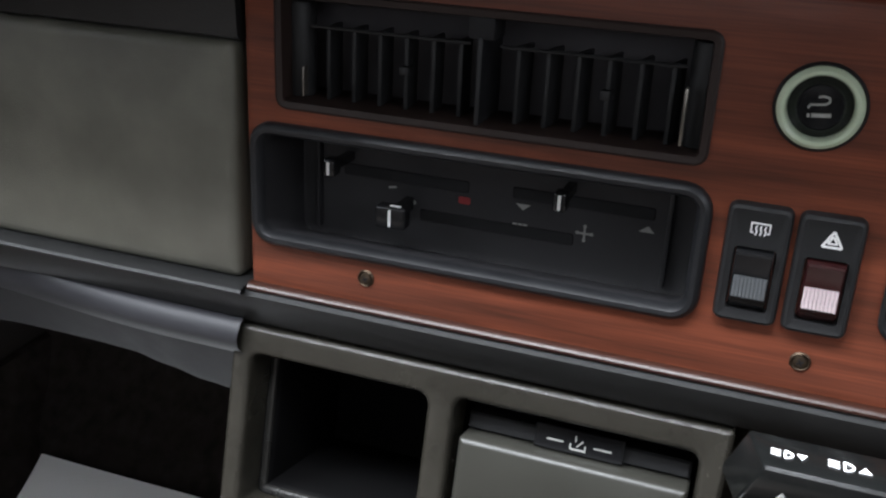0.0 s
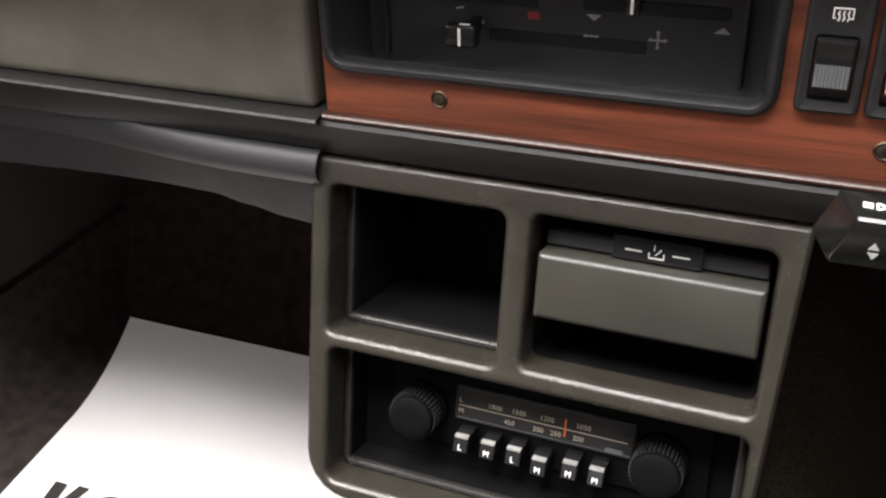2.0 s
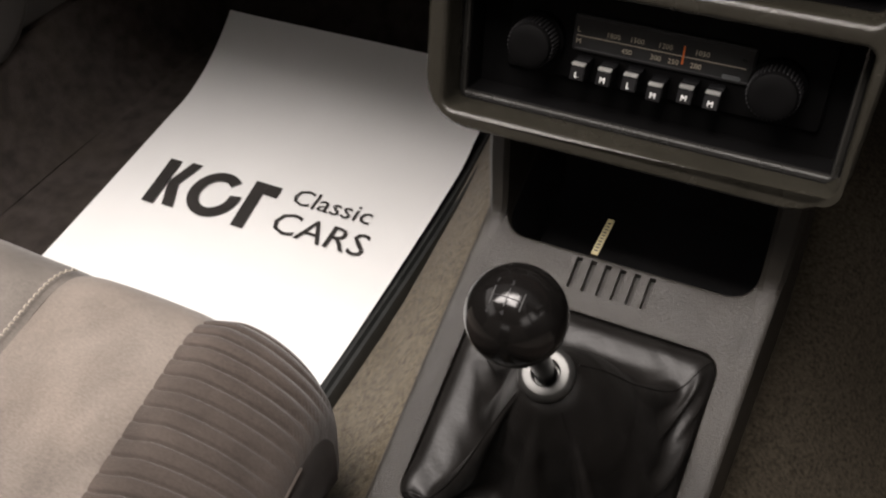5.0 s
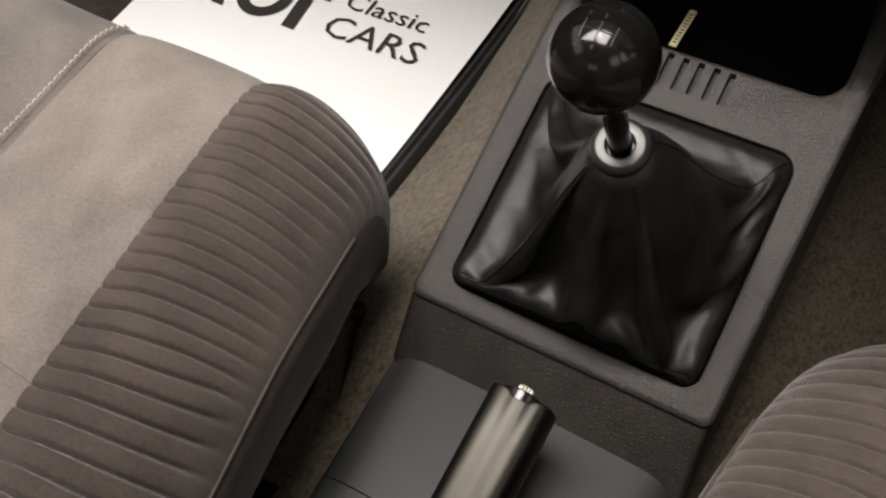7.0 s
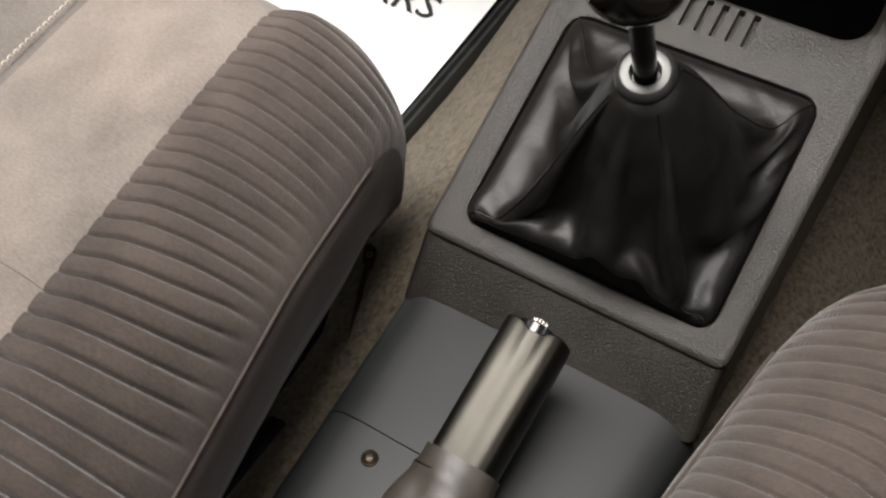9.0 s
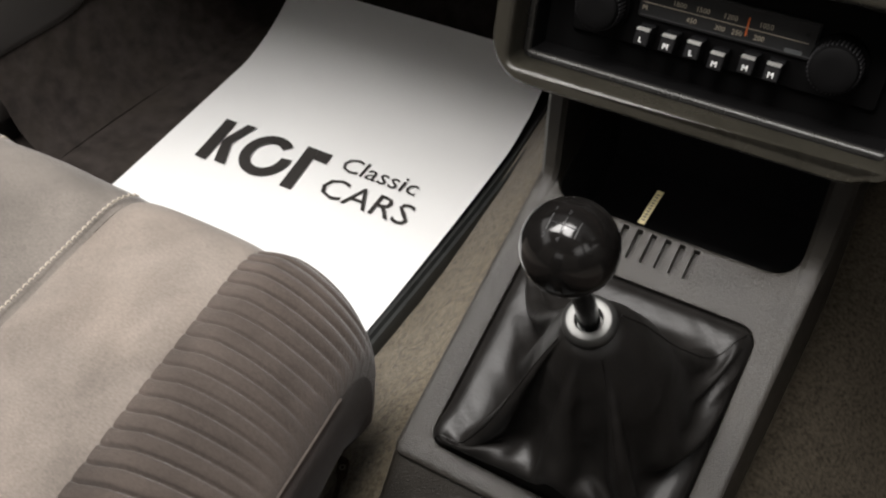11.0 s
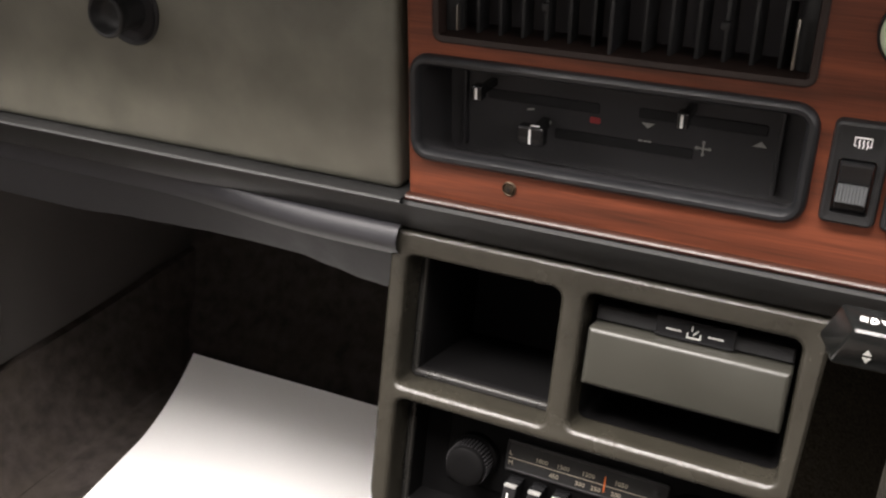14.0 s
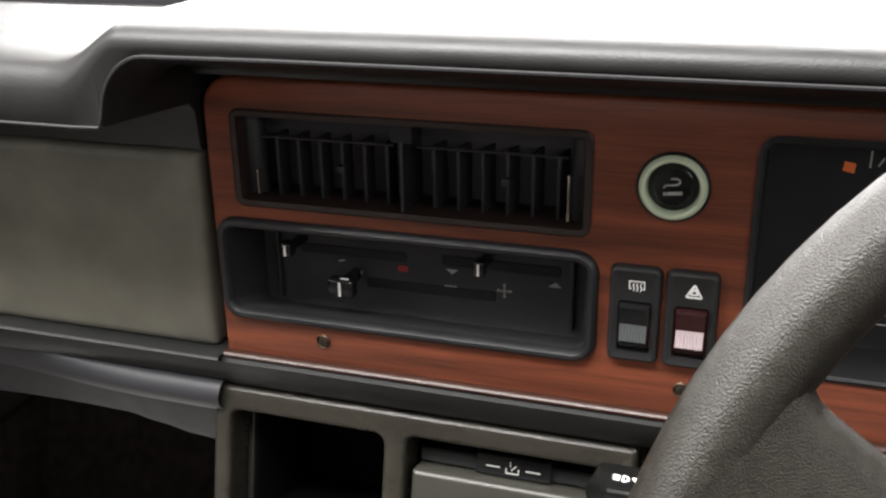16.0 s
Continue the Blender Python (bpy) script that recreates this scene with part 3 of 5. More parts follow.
for x in (-0.1540, 0.0115):
    bm = bmesh.new()
    box(bm, x - (0.0004 if x < -0.1 else 0.0006), x + (0.0004 if x < -0.1 else 0.0006), WY + 0.001, WY + 0.005, 0.6270, 0.6400 if x < -0.1 else 0.6500, 0.0003)
    part("side_clip", bm, M_STEEL, vent, "bright thin metal clip")
for x in (-0.1615, 0.0175):
    bm = bmesh.new()
    lathe(bm, (x, WY + 0.014, 0.625), (0, 0, 1), [(0.0065, 0.0), (0.0068, 0.001), (0.0068, 0.041), (0.0065, 0.042)], 20)
    part("end_roller", bm, M_BLACK, vent)

# ---- heater controls ----
heater = thing("heater_control_panel", "recessed black heater panel with three sliders", "heater control", (-0.075, WY, 0.555))
bm = bmesh.new()
rings(bm, HEAT, to_wood, [(0.0008, -0.001), (0.0008, 0.0014), (-0.0002, 0.0032), (-0.0018, 0.0042), (-0.0036, 0.0040), (-0.0050, 0.0024), (-0.0056, -0.001)])
part("bezel", bm, M_RUBBER, heater, "thick rounded satin black bezel")
HEAT_BACK = (HEAT[0] + 0.006, HEAT[1] - 0.006, 0.5475, HEAT[3] - 0.006, 0.006)
HB = 0.445
to_heat = at_y(HB)
bm = bmesh.new()
loft(bm, [[to_wood(u, v, d) for u, v in rr(HEAT[0] + 0.0055, HEAT[1] - 0.0055, HEAT[2] + 0.0055, HEAT[3] - 0.0055, 0.0055)] for d in (-0.0008, -0.004)] + [[to_heat(u, v, 0.0004) for u, v in rr(*HEAT_BACK)]])
part("recess", bm, M_FACE, heater)
bm = bmesh.new()
rings(bm, HEAT_BACK, to_heat, [(0.0002, 0.0006), (-0.0012, 0.0)], cap1=True)
part("faceplate", bm, M_FACE, heater, "black faceplate")
for x in (-0.1640, 0.0090):
    bm = bmesh.new()
    box(bm, x - 0.0012, x + 0.0012, 0.4400, 0.4448, 0.552, 0.602, 0.0008)
    part("side_step", bm, M_FACE, heater)
for x0, x1, z in ((-0.151, -0.0865, 0.5835), (-0.064, 0.0015, 0.5845), (-0.110, -0.0345, 0.5660)):
    bm = bmesh.new()
    rings(bm, (x0, x1, z - 0.0024, z + 0.0024, 0.0008), to_heat, [(0.0006, 0.0002), (0.0002, 0.0006), (-0.0004, 0.0005)], cap1=True)
    part("slider_track", bm, M_DEEP, heater)


def slider(x, z, w, h, track_x, track_z):
    bm = bmesh.new()
    box(bm, x - w / 2, x + w / 2, 0.4185, 0.4265, z - h / 2, z + h / 2, 0.0012, 3)
    box(bm, x - 0.0022, x + 0.0022, 0.4260, 0.4440, z - h / 2 + 0.002, z + h / 2 - 0.002, 0.0005, 1)
    ob = part("slider_knob", bm, M_GLOSS, heater)
    bm = bmesh.new()
    box(bm, x - 0.0006, x + 0.0006, 0.4180, 0.4200, z - h / 2 + 0.0012, z + h / 2 - 0.0012)
    part("marker_line", bm, M_WHITE, ob)


slider(-0.1475, 0.5910, 0.0060, 0.0085, 0, 0)
slider(-0.0365, 0.5920, 0.0060, 0.0090, 0, 0)
slider(-0.1158, 0.5715, 0.0150, 0.0105, 0, 0)
bm = bmesh.new()
box(bm, -0.1165, -0.1115, 0.4205, 0.4222, 0.5766, 0.5770)
part("knob_top_mark", bm, M_WHITE, heater)
bm = bmesh.new()
prism(bm, rr(-0.0910, -0.0850, 0.5750, 0.5785, 0.0008, 2), to_heat, 0.0002, 0.0005)
part("red_mark", bm, M_RED, heater, "small red heat mark")


def sign(bars, to, mat, parent, name, out=0.0003, base=0.0):
    bm = bmesh.new()
    for q in bars:
        prism(bm, q, to, base, base + out)
    return part(name, bm, mat, parent, smooth=0)


def bar(x0, z0, x1, z1, w=0.0006):
    d = Vector((x1 - x0, z1 - z0)).normalized() * w / 2
    return [(x0 + d.y, z0 - d.x), (x1 + d.y, z1 - d.x), (x1 - d.y, z1 + d.x), (x0 - d.y, z0 + d.x)]


sign([[(-0.0625, 0.5795), (-0.0590, 0.5765), (-0.0555, 0.5795)]], to_heat, M_PRINTGREY, heater, "down_mark")
sign([[(-0.0045, 0.5755), (0.0025, 0.5755), (-0.0005, 0.5785)]], to_heat, M_PRINTGREY, heater, "up_mark")
sign([bar(-0.0635, 0.5690, -0.0612, 0.5690, 0.0014), bar(-0.0607, 0.5690, -0.0589, 0.5690, 0.0014), bar(-0.0584, 0.5690, -0.0565, 0.5690, 0.0014)], to_heat, M_PRINTGREY, heater, "fan_low_mark")
sign([bar(-0.0328, 0.5700, -0.0252, 0.5700, 0.0009), bar(-0.0290, 0.5664, -0.0290, 0.5738, 0.0009)] + [rr(-0.0290 + a - 0.0008, -0.0290 + a + 0.0008, 0.5701 + b - 0.0008, 0.5701 + b + 0.0008, 0.0006, 2) for a, b in ((0.0034, 0), (-0.0034, 0), (0, 0.0034), (0, -0.0034))], to_heat, M_PRINTGREY, heater, "fan_mark")
sign([circle(-0.1140, 0.5715, 0.0011, 10), bar(-0.1275, 0.5772, -0.1235, 0.5780, 0.0010)], to_heat, M_PRINTGREY, heater, "air_mark")

# ---- lighter ----
lighter = thing("cigarette_lighter", "round black lighter with pale green ring in the wood panel", "lighter", (0.060, WY, 0.635))
LC = (0.0600, WY, 0.6490)
bm = bmesh.new()
lathe(bm, LC, (0, -1, 0), [(0.0168, -0.001), (0.0168, 0.0006), (0.0160, 0.0016), (0.0152, 0.0010)], 56, cap0=False, cap1=False)
part("outer_ring", bm, M_RUBBER, lighter, "thin dark outer ring")
bm = bmesh.new()
lathe(bm, LC, (0, -1, 0), [(0.0155, 0.0), (0.0155, 0.0018), (0.0149, 0.0030), (0.0138, 0.0038), (0.0126, 0.0034), (0.0119, 0.0020), (0.0117, -0.004)], 56, cap0=False, cap1=False)
part("green_ring", bm, M_GREENRING, lighter, "pale green translucent ring")
bm = bmesh.new()
lathe(bm, LC, (0, -1, 0), [(0.0119, -0.006), (0.0115, -0.001), (0.0092, 0.0002), (0.0088, 0.0010), (0.0086, 0.0012), (0.0080, 0.0006), (0.0040, 0.0002)], 56)
plug = part("plug", bm, M_GLOSS, lighter)
smoke = [(-0.0042, 0.0006), (-0.0035, 0.0020), (-0.0010, 0.0022), (0.0018, 0.0026), (0.0030, 0.0036), (0.0026, 0.0050), (0.0005, 0.0054), (-0.0012, 0.0050)]
smoke = [(x + LC[0], z + LC[2] - 0.0012) for x, z in smoke]
marks = [bar(*a, *b, 0.0007) for a, b in zip(smoke, smoke[1:])]
marks += [bar(LC[0] - 0.0042, LC[2] - 0.0034, LC[0] - 0.0032, LC[2] - 0.0033, 0.0013), bar(LC[0] - 0.0027, LC[2] - 0.0032, LC[0] + 0.0042, LC[2] - 0.0025, 0.0014)]
sign(marks, at_y(WY), M_PRINTGREY, plug, "burning_mark", out=0.0012)

# ---- rocker switches ----
ROCK = (0.0350, 0.0575, 0.5605, 0.6085, 0.0025)


def switch(label, marks, lens, cap, x_off):
    top = thing("rocker_switch", label, "switch", (0.046 + x_off, WY, 0.5605), "rocker switches")
    to = lambda u, v, d: to_wood(u + x_off, v, d)
    bm = bmesh.new()
    x0, x1, z0, z1, r = ROCK
    rows = rings(bm, ROCK, to, [(0.0010, -0.001), (0.0010, 0.0028), (0.0002, 0.0044), (-0.0010, 0.0050), (-0.0020, 0.0046)])
    hole = rings(bm, (x0 + 0.0035, x1 - 0.0030, z0 + 0.0045, z0 + 0.0315, 0.0015), to, [(0.0, 0.0044), (-0.0004, -0.002)], cap1=True)
    sheet_with_holes(bm, rows[-1], [hole[0]])
    part("housing", bm, M_BLACK, top)
    bm = bmesh.new()
    a, b, lo, hi = x0 + 0.0043, x1 - 0.0038, z0 + 0.0056, z0 + 0.0305
    mid = lo + 0.0145
    prof = [(hi, 0.001), (hi, 0.0072), (hi - 0.0004, 0.0080), (hi - 0.0012, 0.0084), (hi - 0.0022, 0.0082), (mid + 0.001, 0.0062), (mid, 0.0064), (mid - 0.0085, 0.0074), (lo + 0.003, 0.0058), (lo, 0.003), (lo, 0.0)]
    loft(bm, [[to(u, v, d - c) for v, d in prof] for u, c in ((a, 0.0008), (a + 0.0008, 0), (b - 0.0008, 0), (b, 0.0008))], close=False, cap0=True, cap1=True)
    rock = part("rocker", bm, cap, top, "dark red rocker" if lens is M_ROCKPINK else "")
    bm = bmesh.new()
    k = 9
    w = (b - a - 0.0014) / k
    cols = [(a + 0.0007 + w * (i + f), g) for i in range(k) for f, g in ((0.06, 0.0001), (0.3, 0.0007), (0.7, 0.0007), (0.94, 0.0001))]
    loft(bm, [[to(u, v, d + g) for u, g in cols] for v, d in ((mid + 0.0002, 0.0064), (mid - 0.0085, 0.0076))], close=False)
    part("ribbed_band", bm, lens, rock, "pale ribbed band" if lens is M_ROCKPINK else "grey ribbed band")
    sign([[(u + x_off, v) for u, v in q] for q in marks], to_wood, M_WHITE, top, "symbol", out=0.0003, base=0.0046)
    return top


C1, Z1 = 0.0470, 0.6002
heated = [bar(C1 - 0.0037, Z1 + 0.0022, C1 + 0.0037, Z1 + 0.0022, 0.0005), bar(C1 - 0.0037, Z1 - 0.0016, C1 - 0.0025, Z1 - 0.0016, 0.0005), bar(C1 + 0.0025, Z1 - 0.0016, C1 + 0.0037, Z1 - 0.0016, 0.0005), bar(C1 - 0.0035, Z1 - 0.0018, C1 - 0.0035, Z1 + 0.0024, 0.0005), bar(C1 + 0.0035, Z1 - 0.0018, C1 + 0.0035, Z1 + 0.0024, 0.0005)]
for a in (-0.0017, 0.0, 0.0017):
    heated += [bar(C1 + a, Z1 - 0.0027, C1 + a + 0.0005, Z1 - 0.0012, 0.0005), bar(C1 + a + 0.0005, Z1 - 0.0012, C1 + a - 0.0001, Z1 + 0.0001, 0.0005), bar(C1 + a - 0.0001, Z1 + 0.0001, C1 + a + 0.0003, Z1 + 0.0012, 0.0005)]
C2, Z2 = 0.0470, 0.6000
tri = lambda s: [(C2 - s, Z2 - s * 0.75), (C2 + s, Z2 - s * 0.75), (C2, Z2 + s)]
o, i = tri(0.0036), tri(0.0017)
hazard = [bar(*o[a], *o[(a + 1) % 3], 0.0009) for a in range(3)] + [bar(*i[a], *i[(a + 1) % 3], 0.0007) for a in range(3)]
switch("black rocker switch with rear window heater symbol", heated, M_ROCKGREY, M_GLOSS, 0.0)
switch("black and dark red hazard light rocker switch", hazard, M_ROCKPINK, M_HAZARD, 0.0265)

# ---- instrument cluster ----
cluster = thing("instrument_cluster", "dark recessed instrument cluster behind the steering wheel", "instrument panel", (0.36, WY, 0.562))
bm = bmesh.new()
rings(bm, CLUSTER, to_wood, [(0.001, -0.001), (0.001, 0.0012), (-0.0006, 0.0020), (-0.002, 0.001), (-0.004, -0.03)])
part("bezel", bm, M_BLACK, cluster)
bm = bmesh.new()
rings(bm, CLUSTER, at_y(WY + 0.03), [(-0.002, 0.001), (-0.004, 0.0)], cap1=True)
part("dial_face", bm, M_DEEP, cluster)
to_dial = at_y(WY + 0.03)
sign([[(0.1330, 0.6540), (0.1380, 0.6530), (0.1385, 0.6575), (0.1335, 0.6585)]], to_dial, M_ORANGE, cluster, "orange_warning_mark")
sign([bar(0.1445, 0.6560, 0.1445, 0.6640, 0.0008), bar(0.1480, 0.6570, 0.1500, 0.6610, 0.0008)], to_dial, M_PRINTGREY, cluster, "scale_marks")
sign([bar(0.1480, 0.5790, 0.1660, 0.5790, 0.0007), bar(0.1480, 0.5840, 0.1660, 0.5840, 0.0007), bar(0.1480, 0.5790, 0.1480, 0.5840, 0.0007), bar(0.1660, 0.5790, 0.1660, 0.5840, 0.0007)], to_dial, M_PRINTGREY, cluster, "odometer_frame")

# ---- centre pod ----
pod = thing("centre_console_pod", "brown-grey moulded console pod under the dashboard", "console", (MID, 0.40, 0.31))
LEAN = 13.2
to_pod = tilted((MID, 0.410, 0.505), LEAN)
POD = (-0.1965, 0.0520, 0.3110, 0.5050, (0.027, 0.027, 0.002, 0.002))
P1 = (-0.1850, -0.0890, 0.4100, 0.4900, (0.004, 0.004, 0.006, 0.005))
P2 = (-0.0750, 0.0390, 0.4125, 0.4910, (0.005, 0.005, 0.006, 0.005))
P3 = (-0.1835, 0.0400, 0.3215, 0.4010, (0.006, 0.006, 0.006, 0.006))


def to_pod_edge(u, v, d):
    """The pod narrows a little towards its foot on the driver's side."""
    return to_pod(u - (0.0075 * (0.505 - v) / 0.194 if u > MID else 0.0), v, d)


bm = bmesh.new()
rows = rings(bm, POD, to_pod_edge, [(0.0, -0.0035), (-0.0008, -0.0012), (-0.0024, 0.0)])
loft(bm, [[v.co + Vector((0, 0.13, 0.012)) for v in rows[0]], [v.co.copy() for v in rows[0]]])
bmesh.ops.remove_doubles(bm, verts=bm.verts[:], dist=1e-6)
rows = [[min(bm.verts, key=lambda w: (w.co - to_pod_edge(u, v, 0.0)).length) for u, v in rr(POD[0] + 0.0024, POD[1] - 0.0024, POD[2] + 0.0024, POD[3] - 0.0024, tuple(max(1e-4, q - 0.0024) for q in POD[4]))]]
LIP = [(0.0034, 0.0), (0.0021, -0.0004), (0.0010, -0.0013), (0.0003, -0.0030), (0.0, -0.0060), (-0.0003, -0.0225)]
holes = [rings(bm, P, to_pod, LIP)[0] for P in (P1, P2, P3)]
sheet_with_holes(bm, rows[-1], holes)
part("fascia", bm, M_POD, pod, "brown-grey grained plastic surround")
# pocket, well and surround take the near-black that paints their inner shade
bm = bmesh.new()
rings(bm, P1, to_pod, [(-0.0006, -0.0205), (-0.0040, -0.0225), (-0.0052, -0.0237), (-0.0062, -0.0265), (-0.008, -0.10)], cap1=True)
part("pocket_liner", bm, M_LINER, pod, "open storage pocket, its inner shade painted near-black")
for P in (P1, P3):
    bm = bmesh.new()
    rings(bm, P, to_pod, [(-0.0004, -0.0215), (-0.0014, -0.0205), (-0.0036, -0.0201), (-0.0046, -0.0207), (-0.0050, -0.0225)])
    part("liner_edge", bm, M_BEAD, pod, "shiny black inner edge")
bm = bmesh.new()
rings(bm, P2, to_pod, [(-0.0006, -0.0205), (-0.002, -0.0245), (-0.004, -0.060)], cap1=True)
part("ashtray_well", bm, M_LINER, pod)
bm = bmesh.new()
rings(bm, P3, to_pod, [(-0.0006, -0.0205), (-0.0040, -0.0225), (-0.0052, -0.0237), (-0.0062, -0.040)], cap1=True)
part("radio_surround", bm, M_LINER, pod, "black radio surround with recess shade in its colour")

# ---- ashtray ----
ash = thing("ashtray", "grey flip-front ashtray in the console pod", "ashtray", (-0.017, 0.40, 0.44))
bm = bmesh.new()
rings(bm, (-0.0715, 0.0365, 0.4398, 0.4730, 0.0015), to_pod, [(-0.001, -0.024), (0.0, -0.022), (0.0, -0.0045), (-0.0010, -0.0028), (-0.0026, -0.0020)], cap1=True)
part("front", bm, M_ASH, ash, "grey satin front with a bright worn top edge")
bm = bmesh.new()
rings(bm, (-0.0710, 0.0360, 0.4738, 0.4820, 0.001), to_pod, [(0.0, -0.03), (0.0, -0.0165), (-0.001, -0.0155)], cap1=True)
part("top_strip", bm, M_BLACK, ash)
bm = bmesh.new()
rings(bm, (-0.0370, 0.0055, 0.4738, 0.4855, 0.001), to_pod, [(0.0, -0.03), (0.0, -0.0125), (-0.0006, -0.0120)], cap1=True)
tab = part("label_tab", bm, M_GLOSS, ash, "black tab with white ashtray symbol")
z = 0.4790
sign([bar(-0.0310, z, -0.0230, z, 0.0008), bar(-0.0085, z, -0.0002, z, 0.0008), bar(-0.0195, z - 0.0025, -0.0125, z - 0.0025, 0.0008), bar(-0.0195, z - 0.0028, -0.0195, z, 0.0007), bar(-0.0125, z - 0.0028, -0.0125, z, 0.0007), bar(-0.0165, z - 0.001, -0.0138, z + 0.002, 0.0007), bar(-0.0172, z + 0.0012, -0.0172, z + 0.0040, 0.0006)], to_pod, M_PRINTGREY, tab, "symbol", out=0.0003, base=-0.0120)

# ---- radio ----
radio = thing("car_radio", "old black push-button car radio with two knobs", "radio", (-0.071, 0.41, 0.33))
to_rad = tilted((MID, 0.4130, 0.362), LEAN)
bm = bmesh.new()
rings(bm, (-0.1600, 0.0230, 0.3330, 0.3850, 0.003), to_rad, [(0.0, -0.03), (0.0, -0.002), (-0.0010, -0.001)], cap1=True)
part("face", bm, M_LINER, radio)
bm = bmesh.new()
rings(bm, (-0.1190, -0.0175, 0.3520, 0.3715, 0.0012), to_rad, [(0.0008, -0.002), (0.0005, 0.0008), (-0.0008, 0.0012), (-0.0012, 0.0008)], cap1=True)
dial = part("dial_window", bm, M_BLACK, radio, "glossy black tuning dial")
sign([bar(-0.1175, 0.3602, -0.0210, 0.3602, 0.0004)], to_rad, M_DIALPRINT, dial, "scale_line", base=0.0008, out=0.0002)
for txt, x, z in (("L", -0.1165, 0.3635), ("M", -0.1160, 0.3570), ("1800", -0.0960, 0.3632), ("1500", -0.0822, 0.3634), ("1200", -0.0660, 0.3636), ("1050", -0.0455, 0.3636), ("450", -0.0873, 0.3562), ("300", -0.0705, 0.3562), ("250", -0.0605, 0.3562), ("200", -0.0478, 0.3562)):
    lettering("dial_number", txt, 0.0042, M_DIALPRINT, dial, face_pose(to_rad, x, z, 0.0010))
sign([bar(-0.0555, 0.3560, -0.0555, 0.3660, 0.0008)], to_rad, M_ORANGE, dial, "tuning_needle", base=0.0008, out=0.0005)
sign([rr(-0.0330, -0.0230, 0.3528, 0.3552, 0.0011, 3)], to_rad, M_ROCKGREY, dial, "oval_badge", base=0.0008, out=0.0003)
sign([rr(-0.0240, -0.0215, 0.3640, 0.3660, 0.0006, 2)], to_rad, M_DEEP, dial, "tuning_dot", base=0.0008, out=0.0003)


def button(x, z, letter):
    bm = bmesh.new()
    prof = [(0.0050, 0.0), (0.0050, 0.0130), (0.0042, 0.0148), (0.0030, 0.0152), (-0.0035, 0.0170), (-0.0045, 0.0160), (-0.0050, 0.0)]
    w = 0.0042
    loft(bm, [[to_rad(x + u, z + v, d - c) for v, d in prof] for u, c in ((-w, 0.0006), (-w + 0.0006, 0), (w - 0.0006, 0), (w, 0.0006))], close=False, cap0=True, cap1=True)
    b = part("push_button", bm, M_GLOSS, radio)
    bm = bmesh.new()
    prism(bm, [(x - w + 0.0004, 0.0040 + z), (x + w - 0.0004, 0.0040 + z), (x + w - 0.0004, 0.0051 + z), (x - w + 0.0004, 0.0051 + z)], to_rad, 0.0118, 0.0153)
    part("chrome_cap", bm, M_CHROME, b, "bright chrome top edge")
    lettering("button_letter", letter, 0.0046, M_WHITE, b, face_pose(to_rad, x, z - 0.0008, 0.0172) @ Matrix.Rotation(radians(-14), 4, "X"))


for k, (letter, z) in enumerate((("L", 0.3440), ("M", 0.3440), ("L", 0.3442), ("M", 0.3418), ("M", 0.3442), ("M", 0.3442))):
    x = (-0.1100, -0.0945, -0.0795, -0.0650, -0.0480, -0.0335)[k]
    button(x, z, letter)


def radio_knob(x, z):
    bm = bmesh.new()
    p, q = to_rad(x, z, 0), to_rad(x, z, 1)
    lathe(bm, p, q - p, [(0.0155, -0.001), (0.0155, 0.004), (0.0145, 0.005), (0.0138, 0.006), (0.0132, 0.017), (0.0124, 0.0195), (0.0110, 0.0203), (0.0060, 0.0205)], 48)
    k = part("radio_knob", bm, M_LINER, radio, "black round knob")
    bm = bmesh.new()
    for i in range(36):
        a = 2 * math.pi * i / 36
        u, v = x + 0.0136 * math.cos(a), z + 0.0136 * math.cos(radians(LEAN)) * math.sin(a)
        tube(bm, [to_rad(u, v, 0.007), to_rad(u, v, 0.017)], 0.0005, 5)
    part("knurling", bm, M_FACE, k)


radio_knob(-0.1395, 0.3545)
radio_knob(-0.0030, 0.3550)

# ---- gear console ----
cons = thing("gear_console", "dark grey moulded gear lever console on the tunnel", "console", (MID, 0.3, 0.09))
SLOPE = math.degrees(math.atan(0.455))
cs, sn = math.cos(radians(SLOPE)), math.sin(radians(SLOPE))


def to_cons(u, v, d):
    """u across, v forward distance in plan, d up from the sloping top."""
    return Vector((u, v - sn * d, 0.139 + 0.455 * (v - 0.204) + cs * d))


BOOT = (-0.1500, 0.0060, 0.2130, 0.3470, (0.010, 0.010, 0.012, 0.012))
CUB = (-0.1540, 0.0125, 0.3830, 0.4900, (0.016, 0.016, 0.002, 0.002))
bm = bmesh.new()
TOP = (-0.1680, 0.0205, 0.2000, 0.5000, (0.006, 0.006, 0.002, 0.002))


def cons_outline(g, d):
    out = []
    for u, v in rr(TOP[0] - g, TOP[1] + g, TOP[2] - g, TOP[3], TOP[4]):
        k = (v - 0.2) / 0.3
        if u > MID:
            u += 0.008 * min(1, max(0, k) * 2.5)
        out.append(to_cons(u, v, d))
    return out


